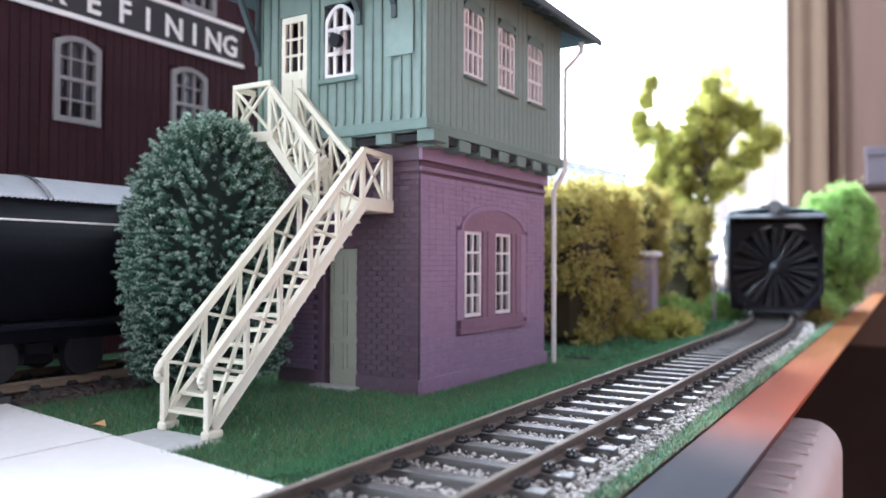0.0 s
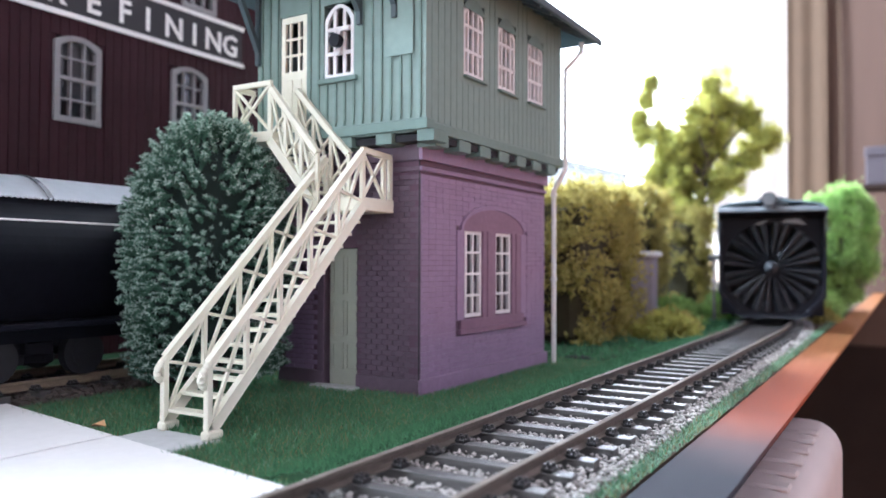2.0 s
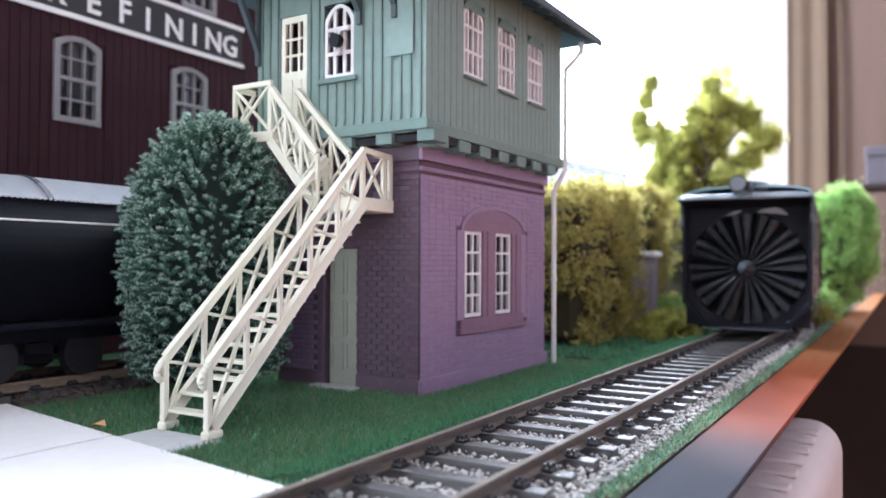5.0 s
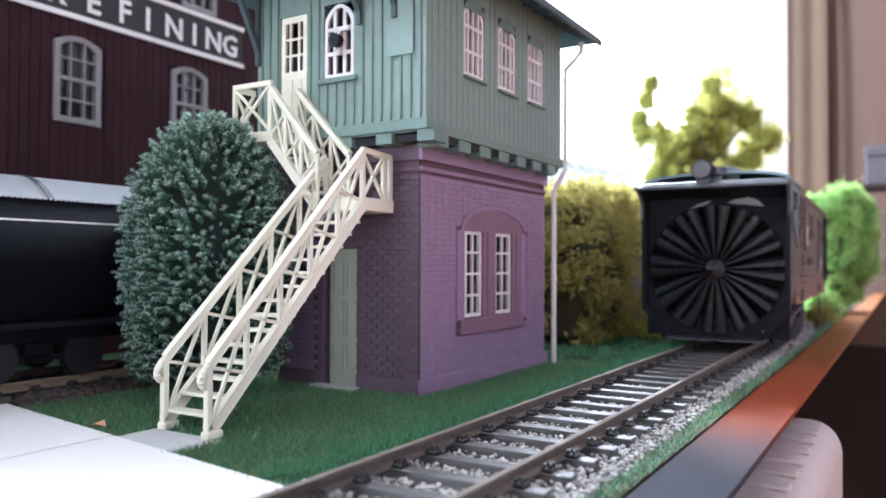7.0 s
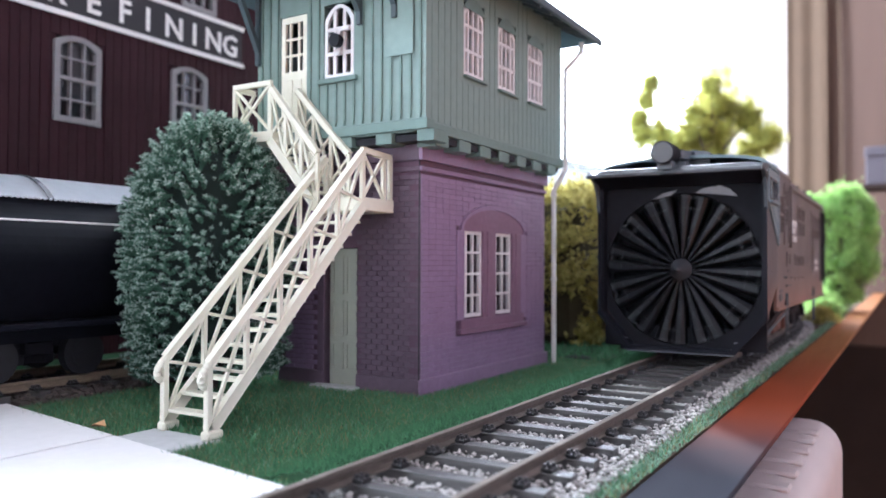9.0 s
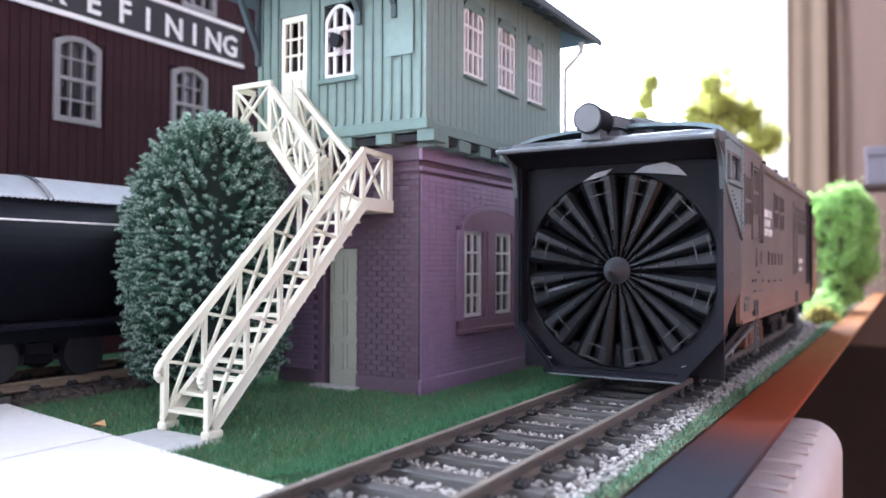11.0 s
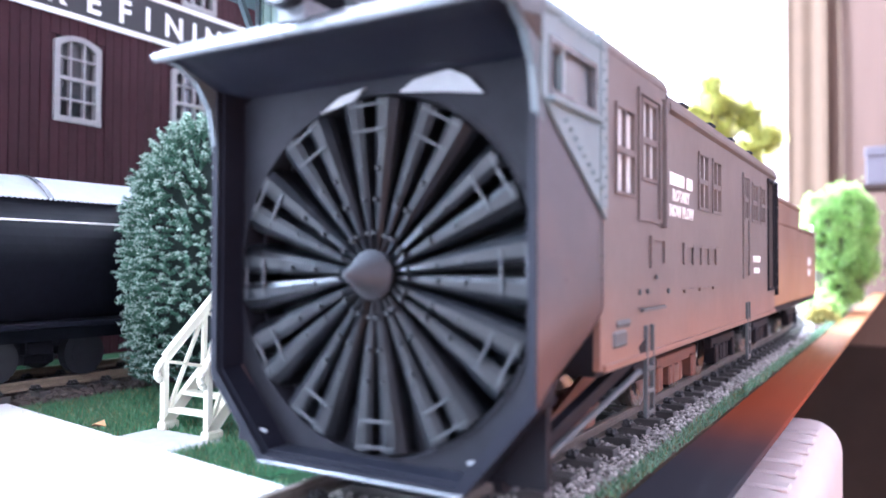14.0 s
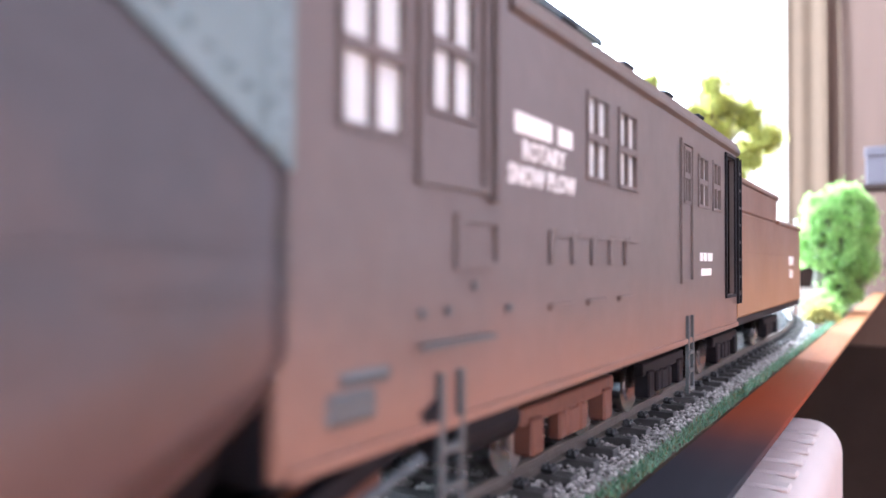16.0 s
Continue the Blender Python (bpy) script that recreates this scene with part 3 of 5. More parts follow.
        b = prism([(x - 0.22, z + 1), (x, z), (x + 0.22, z + 1), (x + 0.22, tops[0]), (x - 0.22, tops[0])], "y", Y0 - 0.4, Y0)
        part("cover_strip", b, GREEN_TRIM, tw)
    for k in range(27):
        y = Y0 + 2.2 + k * 2.55
        hole = any(a - 0.5 < y < c + 0.5 for a, c in ((10.4, 20.0), (27.0, 36.6), (43.6, 53.4)))
        part("cover_strip", box(X1, X1 + 0.08, y - 0.12, y + 0.12, 54.6, 65.2 if hole else G1), GREEN_TRIM, tw)
    part("blank_panel", box(-5.6, 1.4, Y0 - 0.65, Y0 - 0.41, 68.4, 88.0, 0.1), GREEN_BOARD, tw, "smooth green board")
    # bottom beam, joist ends
    part("bottom_beam", box(X0 - 0.6, X1 + 0.9, Y0 - 0.9, Y0 + 2.0, 52.4, 54.6, 0.15), GREEN_TRIM, tw)
    part("bottom_beam", box(X1 - 1.4, X1 + 0.5, Y0 + 2.02, Y1 + 0.6, 52.0, 54.2, 0.15), GREEN_TRIM, tw)
    for k in range(7):
        y = Y0 + 3.5 + k * 9.6
        part("joist_end", box(-0.3, X1 + 0.3, y, y + 5.2, 49.4, 51.98, 0.12), GREEN_TRIM, tw)
    for k in range(5):
        x = X0 + 3.5 + k * 10.6
        part("joist_end", box(x, x + 4.2, Y0 - 0.4, 0.0, 49.9, 52.38, 0.12), GREEN_TRIM, tw)
    # windows and the upper door
    for a, b in ((10.6, 19.8), (27.2, 36.4), (43.8, 53.2)):
        sash("window", a, b, 67.2, 84.2, 2.8, 4, 3, tw, X1 - 0.3, "y", thin=0.7)
        part("window_sill", box(X1, X1 + 1.0, a - 0.4, b + 0.4, 66.3, 66.9, 0.1), GREEN_TRIM, tw)
        part("window_hood", prism(arch(a - 0.5, b + 0.5, 82.0, 85.2, 3.0)[2:], "x", X1, X1 + 0.15), GREEN_TRIM, tw)
    sash("window", -23.0, -14.8, 66.0, 82.4, 3.2, 3, 3, tw, Y0 + 0.3, "x", thin=0.8)
    part("window_sill", box(-24.4, -13.4, Y0 - 1.1, Y0, 64.7, 65.8, 0.12), GREEN_TRIM, tw)
    d2 = part("door", wall_with_holes(-36.2, -28.4, 54.2, 81.8, [(-35.0, -29.6, 69.0, 80.4)], "y", Y0 + 0.2, Y0 + 1.0), CREAM, tw, "cream upper door with a glazed top")
    b = bmesh.new()
    for u in (-33.6, -31.0):
        box(u - 0.25, u + 0.25, Y0 + 0.3, Y0 + 0.9, 69.0, 80.4, 0, b)
    for z in (72.8, 76.6):
        box(-35.0, -29.6, Y0 + 0.32, Y0 + 0.88, z - 0.25, z + 0.25, 0, b)
    part("glazing_grid", b, CREAM, d2)
    part("door_panel", box(-34.6, -32.6, Y0 - 0.1, Y0 + 0.2, 58.0, 67.0, 0.1), CREAM, d2)
    part("door_panel", box(-31.8, -29.8, Y0 - 0.1, Y0 + 0.2, 58.0, 67.0, 0.1), CREAM, d2)
    # wall lamp beside the window
    lampo = part("wall_lamp", bar((-18.2, Y0 - 2.6, 73.6), (-18.2, Y0 - 1.0, 73.6), 1.5, 14), PAINT_BLACK, tw, "round black lamp on a pale bracket")
    part("bracket", join(box(-18.6, -17.8, Y0 - 1.0, Y0, 71.0, 76.6), box(-18.6, -15.4, Y0 - 1.0, Y0, 76.0, 76.7)), WINDOW_WHITE, lampo)
    # hipped roof with boarded underside, brackets and gutter
    E0, E1, F0, F1, ZE, ZR = X0 - 8.5, X1 + 8.7, Y0 - 9.0, Y1 + 9.0, 88.6, 108.0
    rb = bmesh.new()
    xm = (E0 + E1) / 2
    q = [rb.verts.new(p) for p in ((E0, F0, ZE), (E1, F0, ZE), (E1, F1, ZE), (E0, F1, ZE), (xm, F0 + 26, ZR), (xm, F1 - 26, ZR))]
    for f in ((0, 1, 4), (1, 2, 5, 4), (2, 3, 5), (3, 0, 4, 5)):
        rb.faces.new([q[k] for k in f])
    bmesh.ops.solidify(rb, geom=rb.faces[:], thickness=-1.1)
    part("roof", rb, SLATE, tw, "dark slate hipped roof")
    part("ceiling_boards", box(X0, X1, Y0, Y1, G1 - 0.8, G1), DARK_INSIDE, tw)
    # rafters and brackets take slate: their backlit shade put into the colour
    for k in range(13):
        y = F0 + 2 + k * 6.6
        part("rafter", beam((X1 - 0.2, y, 92.2), (E1 - 0.6, y, ZE - 0.6), 1.4, 1.0, (0, 1, 0)), SLATE, tw)
    for k in range(9):
        x = E0 + 3 + k * 7.0
        part("rafter", beam((x, Y0 + 0.2, 92.2), (x, F0 + 0.6, ZE - 0.6), 1.4, 1.0, (1, 0, 0)), SLATE, tw)
    for x in (X0 + 0.8, -12.6, -3.2):
        b = beam((x, Y0 - 0.3, 74.0 if x < -40 else 79.0), (x, F0 + 1.6, 87.4), 1.3, 1.2, (1, 0, 0))
        beam((x, Y0 - 0.7, 71.5 if x < -40 else 76.5), (x, Y0 - 0.7, 88.5), 1.2, 1.2, (1, 0, 0), b)
        part("roof_bracket", b, SLATE, tw)
    part("fascia", box(E1 - 0.5, E1 + 0.3, F0, F1, ZE - 1.0, ZE + 0.9, 0.1), SLATE, tw)
    part("fascia", box(E0, E1 - 0.52, F0 - 0.4, F0 + 0.4, ZE - 1.0, ZE + 0.9, 0.1), SLATE, tw)
    # drainpipe at the far corner
    px, py = X1 + 0.9, Y1 + 1.0
    b = bar((E1 - 3.5, py + 1.5, ZE - 1.0), (E1 - 3.5, py + 1.5, ZE - 4.0), 0.8, 8)
    for p, r in (((E1 - 3.5, py + 1.5, ZE - 3.6), (px, py, ZE - 8.6)), ((px, py, ZE - 8.2), (px, py, 51.4)), ((px, py, 51.8), (px - 3.2, py - 0.6, 45.6)), ((px - 3.2, py - 0.6, 46.0), (px - 3.2, py - 0.6, -1.5)), ((px - 3.2, py - 0.6, -1.45), (px - 3.2, py - 0.6, -3.9))):
        bar(p, r, 0.72, 8, b)
    for z in (44.0, 20.0):
        bar((px - 3.2 if z < 49 else px, py - 0.6 if z < 49 else py, z), (px - 3.2 if z < 49 else px, py - 0.6 if z < 49 else py, z + 0.8), 1.05, 8, b)
    part("drainpipe", b, PALE_METAL, tw, "pale grey drainpipe", smooth=False)
    return tw


TOWER = build_tower()


# ---- outside stair ----
def build_stair():
    st = empty("outside_stair")
    tagged(st, "cream plastic lattice stair leading up to the tower door", "staircase")
    XR, XL = -96.5, -109.0
    SY = (1, 0, 0)

    def truss(p0, p1, hand, foot, n, side, name):
        """A stringer, a handrail above it, posts and crossing braces between them."""
        p0, p1 = Vector(p0), Vector(p1)
        up = Vector((0, 0, hand))
        part("stringer", beam(p0, p1, 2.0, 1.1, side, w=0.12), CREAM, st)
        part("handrail", beam(p0 + up, p1 + up, 1.3, 1.1, side, w=0.15), CREAM, st)
        for i in range(n + 1):
            k = i / n
            a = p0.lerp(p1, k)
            part("baluster", beam(a, a + up, 0.8, 0.75, side), CREAM, st)
            if i < n:
                c = p0.lerp(p1, (i + 1) / n)
                part("brace", beam(a + up * 0.04, c + up * 0.96, 0.55, 0.6, side), CREAM, st)
                part("brace", beam(a + up * 0.94, c + up * 0.06, 0.55, 0.6, side), CREAM, st)

    for x, y0, y1 in ((XR, 85.6, 127.2), (XL, 87.2, 130.4)):
        truss((x, y0 + 1.2, -2.6), (x, y1, 36.8), 11.0, 0, 5, SY, "lower")
        part("newel", beam((x, y0 + 1.0, -3.6), (x, y0 + 1.0, 8.0), 1.2, 1.1, SY, w=0.15), CREAM, st)
        part("foot", box(x - 0.95, x + 0.95, y0 + 0.1, y0 + 3.6, -4.0, -2.5, 0.3), CREAM, st)
        b = bmesh.new()
        hook = [(1.6, 8.75), (0.4, 7.65), (-0.35, 6.8), (-0.62, 5.9), (-0.42, 5.1), (0.05, 4.7)]
        for k in range(5):
            bar((x, y0 + hook[k][0], hook[k][1]), (x, y0 + hook[k + 1][0], hook[k + 1][1]), 0.6, 12, b)
            bmesh.ops.create_uvsphere(b, u_segments=12, v_segments=8, radius=0.6, matrix=Matrix.Translation((x, y0 + hook[k + 1][0], hook[k + 1][1])))
        part("rail_scroll", b, CREAM, st, smooth=True)
    for i in range(15):
        k = (i + 0.55) / 15
        part("tread", box(XL + 0.3, XR - 0.3, 87.0 + 41.5 * k, 87.0 + 41.5 * k + 2.5, -2.4 + 39.0 * k, -1.8 + 39.0 * k, 0.06), CREAM, st)
    # landing against the wall
    part("landing", box(XL - 0.4, XR + 0.5, 126.6, 137.9, 35.6, 38.4, 0.15), CREAM, st)
    part("handrail", beam((XR, 126.8, 48.2), (XR, 137.2, 47.6), 1.2, 1.0, SY, w=0.12), CREAM, st)
    for y in (127.2, 134.6, 137.0):
        part("baluster", beam((XR, y, 38.4), (XR, y, 47.8), 1.0, 0.8, SY), CREAM, st)
    part("brace", beam((XR, 127.4, 38.6), (XR, 134.4, 47.4), 0.6, 0.6, SY), CREAM, st)
    part("brace", beam((XR, 127.4, 47.4), (XR, 134.4, 38.6), 0.6, 0.6, SY), CREAM, st)
    # upper flight along the wall
    SX = (0, 1, 0)
    truss((-108.0, 126.4, 36.6), (-121.6, 126.4, 52.2), 11.6, 0, 3, SX, "upper")
    truss((-104.0, 132.2, 36.8), (-119.0, 132.2, 52.4), 11.6, 0, 3, SX, "upper")
    for i in range(8):
        k = (i + 0.6) / 8
        part("tread", box(-107.0 - 14.6 * k - 1.0, -107.0 - 14.6 * k + 1.4, 126.6, 132.0, 36.6 + 15.6 * k, 37.2 + 15.6 * k, 0.06), CREAM, st)
    part("platform", box(-133.4, -120.6, 125.8, 133.4, 51.8, 54.2, 0.15), CREAM, st)
    part("handrail", beam((-133.2, 126.4, 65.0), (-121.4, 126.4, 65.0), 1.2, 1.0, SX, w=0.12), CREAM, st)
    part("handrail", beam((-133.2, 126.4, 65.0), (-133.2, 133.0, 65.0), 1.2, 1.0, SY, w=0.12), CREAM, st)
    for x in (-132.8, -121.8):
        part("baluster", beam((x, 126.4, 54.2), (x, 126.4, 64.8), 0.9, 0.8, SX), CREAM, st)
    part("brace", beam((-132.6, 126.4, 54.4), (-122.0, 126.4, 64.6), 0.6, 0.6, SX), CREAM, st)
    part("brace", beam((-132.6, 126.4, 64.6), (-122.0, 126.4, 54.4), 0.6, 0.6, SX), CREAM, st)
    for a, b in (((54.4), (64.6)), ((64.6), (54.4))):
        part("brace", beam((-133.2, 126.6, a), (-133.2, 132.8, b), 0.6, 0.6, SY), CREAM, st)
    slab = part("stone_slab", box(-111.5, -93.5, 77.6, 88.4, -4.4, -3.95, 0.1), SLAB)
    tagged(slab, "grey stone slab under the stair foot", "paving slab")


build_stair()


# ---- rotary snow plow ----
def railing_outline(w, z0, z1, cut):
    return [(-w, z0 + cut), (-w + cut * 0.85, z0), (w - cut * 0.85, z0), (w, z0 + cut), (w, z1), (-w, z1)]


def truck(parent, y, base=19.0, r=4.8, red=True):
    """A four-wheel truck under a vehicle."""
    tk = part("truck_frame", box(-9.0, 9.0, y - 3, y + 3, 5.0, 8.0, 0.3), PAINT_BLACK, parent)
    for side in (-1, 1):
        x = side * 12.4
        b = box(x - 0.8, x + 0.8, y - base / 2 - 3.6, y + base / 2 + 3.6, 6.4, 8.6, 0.25)
        box(x - 0.9, x + 0.9, y - 4.6, y + 4.6, 3.0, 6.5, 0.3, b)
        for q in (-base / 2, base / 2):
            box(x - 1.3, x + 1.3, y + q - 1.6, y + q + 1.6, 2.8, 7.2, 0.3, b)
        for k in (-2.2, 2.2):
            bar((x, y + k, 3.2), (x, y + k, 6.8), 1.1, 8, b)
        part("side_frame", b, FRAME_RED if red else PAINT_BLACK, tk, "rusty red side frame" if red else "")
        for q in (-base / 2, base / 2):
            w = bar((side * 7.4, y + q, r), (side * 9.8, y + q, r), r, 22)
            bar((side * 9.8, y + q, r), (side * 10.1, y + q, r), r * 0.62, 18, w)
            part("wheel", w, STEEL, tk, "bright steel wheel")
    for q in (-base / 2, base / 2):
        part("axle", bar((-7.4, y + q, r), (7.4, y + q, r), 1.1, 8), PAINT_BLACK, tk)
    return tk


def side_window(parent, side, y0, y1, z0, z1, x, cols=2, rows=2):
    o = [(y0, z0), (y1, z0), (y1, z1), (y0, z1)]
    t = 0.45
    i = [(y0 + t, z0 + t), (y1 - t, z0 + t), (y1 - t, z1 - t), (y0 + t, z1 - t)]
    a, b = sorted((side * (x - 0.5), side * (x + 0.25)))
    fr = part("window_frame", ring(o, i, "x", a, b), BODY_BROWN, parent)
    g = bmesh.new()
    for c in range(1, cols):
        u = y0 + (y1 - y0) * c / cols
        box(a + 0.1, b - 0.1, u - 0.22, u + 0.22, z0 + t, z1 - t, 0, g)
    for r in range(1, rows):
        z = z0 + (z1 - z0) * r / rows
        box(a + 0.1, b - 0.05, y0 + t, y1 - t, z - 0.4, z + 0.4, 0, g)
    part("glazing_grid", g, BODY_BROWN, fr)
    p = sorted((side * (x - 0.42), side * (x - 0.36)))
    part("pane", box(p[0], p[1], y0 + 0.2, y1 - 0.2, z0 + 0.2, z1 - 0.2), PALE_PANE, fr, "pale pane, window light put into its colour")


def build_plow():
    pl = empty("rotary_snow_plow")
    tagged(pl, "rotary snow plow with a black cutting wheel and weathered brown body", "snow plow")
    HW = 20.9
    # cowl: open box with cut lower corners, thick rim
    out, inn = railing_outline(HW, 2.4, 46.0, 9.0), railing_outline(HW - 1.1, 3.5, 44.9, 8.7)
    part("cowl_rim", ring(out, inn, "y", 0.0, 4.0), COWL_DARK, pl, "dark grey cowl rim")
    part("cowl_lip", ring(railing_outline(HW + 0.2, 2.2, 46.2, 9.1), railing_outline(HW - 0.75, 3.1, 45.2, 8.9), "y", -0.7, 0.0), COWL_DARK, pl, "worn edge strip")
    circ = [(20.0 * math.cos(a), 23.4 + 20.0 * math.sin(a)) for a in [k * 2 * math.pi / 48 for k in range(48)]]
    # plate with the round opening
    sq = []
    for u, z in circ:
        du, dz = u, z - 23.4
        k = 40.0
        if du:
            k = min(k, (HW - 0.5) / abs(du))
        if dz > 0:
            k = min(k, (45.4 - 23.4) / dz)
        if dz < 0:
            k = min(k, (23.4 - 3.0) / -dz)
        sq.append((du * k, 23.4 + dz * k))
    part("face_plate", ring(sq, circ, "y", 3.2, 4.2), PAINT_BLACK, pl)
    drum_in = [(19.7 * math.cos(a), 23.4 + 19.7 * math.sin(a)) for a in [k * 2 * math.pi / 48 for k in range(48)]]
    part("drum", ring(circ, drum_in, "y", 3.0, 16.0), PAINT_BLACK, pl, smooth=False)
    part("drum_back", prism(circ, "y", 15.6, 16.2), PAINT_BLACK, pl)
    # cowl sides: flat above, rolled under along a crease that rises to the rear
    for s in (-1, 1):
        v, f = [], []
        n, m, roll = 12, 6, 8
        for i in range(n + 1):
            k = i / n
            y = -0.65 + 17.85 * k
            crease = 11.4 + 8.6 * k ** 0.9
            edge = 8.0 + 9.6 * k ** 2.2
            w = 1 - (1 - max(0.0, (k - 0.3) / 0.7)) ** 2
            for j in range(m + 1):
                v.append((s * (HW + 0.22), y, 46.0 + (crease - 46.0) * j / m))
            for j in range(1, roll + 1):
                dz = (crease - edge) * j / roll
                v.append((s * (HW + 0.22 - (1 - w) * 0.82 * dz - w * 0.30 * dz ** 1.5), y, crease - dz))
        wide = m + roll + 1
        k = len(v)
        v += [(p[0] - s * 0.25, p[1], p[2] + 0.05) for p in v]
        for i in range(n):
            for j in range(wide - 1):
                if 1 < i < n - 3 and j == 0:
                    continue
                a = i * wide + j
                for o in (0, k):
                    f.append((o + a, o + a + 1, o + a + wide + 1, o + a + wide))
        for i in range(n):
            a = i * wide + wide - 1
            f.append((a, a + wide, k + a + wide, k + a))
        for i in range(wide - 1):
            a = n * wide + i
            f.append((a, a + 1, k + a + 1, k + a))
        raw("cowl_side", v, f, COWL_BROWN, pl, "cowl side sheet rolled under towards the rail", smooth=True)
        # riveted corner sheet with the front side window
        o = [(-0.4, 47.6), (-0.4, 40.2), (5.0, 36.8), (17.2, 29.6), (17.2, 49.2), (9.0, 49.0)]
        h = [(1.2, 45.8), (1.2, 40.6), (6.4, 40.6), (13.6, 40.6), (13.6, 45.8), (8.4, 45.8)]
        a, c = sorted((s * (HW + 0.2), s * (HW + 0.6)))
        cs = part("corner_sheet", ring(o, h, "x", a, c), SHEET_BLUE, pl, "riveted blue-grey corner sheet")
        spots = [(16.35 if k % 2 else 15.6, 31.0 + k * 1.06) for k in range(17)]
        spots += [(4.2 + k * 1.35, 48.1) for k in range(9)] + [(5.0 + k * 1.25, 38.6 - 0.72 * k) for k in range(9)]
        rivet = part("rivet", bar((s * 0.45, 0, 0), (s * 0.95, 0, 0), 0.27, 7, None, 0.16), SHEET_BLUE, cs)
        for k, (y, z) in enumerate(spots):
            if k:
                again(rivet, at(s * HW, y, z), cs)
        rivet.matrix_local = at(s * HW, *spots[0])
        part("edge_strip", box(*sorted((s * (HW + 0.6), s * (HW + 0.75))), 14.9, 17.1, 30.6, 49.0, 0.05), SHEET_BLUE, cs)
        part("sash", ring([(1.0, 40.4), (13.8, 40.4), (13.8, 46.0), (1.0, 46.0)], [(1.6, 41.0), (13.2, 41.0), (13.2, 45.4), (1.6, 45.4)], "x", *sorted((s * (HW - 0.3), s * (HW + 0.75)))), HOOD_GREY, cs)
        part("mullion", box(*sorted((s * (HW - 0.2), s * (HW + 0.6))), 4.2, 5.0, 41.0, 45.4), SHEET_BLUE, cs)
        part("window_ledge", box(*sorted((s * HW, s * (HW + 1.3))), 0.8, 14.4, 39.7, 40.3, 0.1), SHEET_BLUE, cs)
        pane = part("pane", box(*sorted((s * (HW - 0.1), s * HW)), 1.2, 13.6, 40.7, 45.7), SKY_PANE, cs, "glossy pane, bright reflection put into its colour")
        for z, y in ((25.4, 1.4), (22.9, 6.0)):
            part("side_seam", box(*sorted((s * (HW + 0.1), s * (HW + 0.36))), y, 17.2, z, z + 0.24), COWL_BROWN, pl)
    # hood over the wheel: sheet with a rolled front edge, turned down at the sides
    v, f = [], []
    ys = [(-9.0, 47.6), (-8.4, 48.5), (-6.5, 48.9), (0.0, 49.6), (6.0, 50.2)]
    under = [(-9.0, 46.9), (-8.0, 47.2), (-5.0, 46.6), (0.0, 44.8), (6.0, 44.8)]
    nx = 14
    for row in (ys, under):
        for y, z in row:
            for i in range(nx + 1):
                u = -1 + 2 * i / nx
                w = 21.4
                drop = 2.2 * max(0, (abs(u) - 0.86) / 0.14) ** 2 if row is ys and y > -8 else 0
                v.append((u * w, y + (1.6 * max(0, (abs(u) - 0.8) / 0.2) ** 2 if y < -6 else 0), z - drop))
    R = nx + 1
    for o in (0, 5 * R):
        for j in range(4):
            for i in range(nx):
                a = o + j * R + i
                f.append((a, a + 1, a + R + 1, a + R))
    for i in range(nx):
        f.append((i, i + 1, 5 * R + i + 1, 5 * R + i))
        f.append((4 * R + i, 4 * R + i + 1, 9 * R + i + 1, 9 * R + i))
    for j in range(4):
        for e in (0, nx):
            f.append((j * R + e, (j + 1) * R + e, 5 * R + (j + 1) * R + e, 5 * R + j * R + e))
    part_h = raw("hood", v, f, HOOD_GREY, pl, "worn grey hood sheet over the wheel, shade painted beneath", smooth=True)
    # underside faces are near-black: the shade under the hood, painted on
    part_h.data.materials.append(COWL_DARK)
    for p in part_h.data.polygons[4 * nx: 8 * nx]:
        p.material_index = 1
    part("hood_lip", bar((-21.2, -8.9, 47.2), (21.2, -8.9, 47.2), 0.55, 8), HOOD_GREY, part_h)
    for s in (-1, 1):
        cheek = [(-8.6, 47.2), (-6.0, 46.9), (-3.4, 45.4), (-1.5, 42.6), (-0.6, 38.0), (0.8, 38.0), (0.8, 49.2), (-7.6, 48.5)]
        part("hood_cheek", prism(cheek, "x", *sorted((s * 20.5, s * 21.3))), COWL_GREY, pl)
    # headlight
    hl = part("headlight", bar((-1.2, -10.6, 52.0), (-1.2, -4.0, 52.0), 2.75, 24), PAINT_BLACK, pl, "black headlight with a pale lens")
    part("lens", bar((-1.2, -10.9, 52.0), (-1.2, -10.55, 52.0), 2.55, 24), LENS, hl, "pale grey round lens")
    part("rim", join(bar((-1.2, -10.7, 52.0), (-1.2, -9.9, 52.0), 2.9, 24), bar((-1.2, -4.4, 52.0), (-1.2, -3.9, 52.0), 2.85, 24)), PAINT_BLACK, hl)
    part("bracket", join(box(-3.1, 0.7, -9.0, -5.0, 48.0, 50.4, 0.2), box(-0.9, 3.0, -4.0, 0.0, 48.4, 50.4, 0.2)), HOOD_GREY, hl)
    b = beam((0.6, -4.0, 52.2), (3.0, 12.0, 52.6), 2.6, 2.2, (0, 0, 1), w=0.2)
    part("blower_duct", b, HOOD_GREY, pl, "pale grey duct on the roof")
    part("duct_box", prism([(-2.5, 50.0), (7.0, 50.0), (7.0, 53.4), (3.0, 54.2), (-2.5, 53.2)], "y", 4.0, 13.0, 0.25), HOOD_GREY, pl)
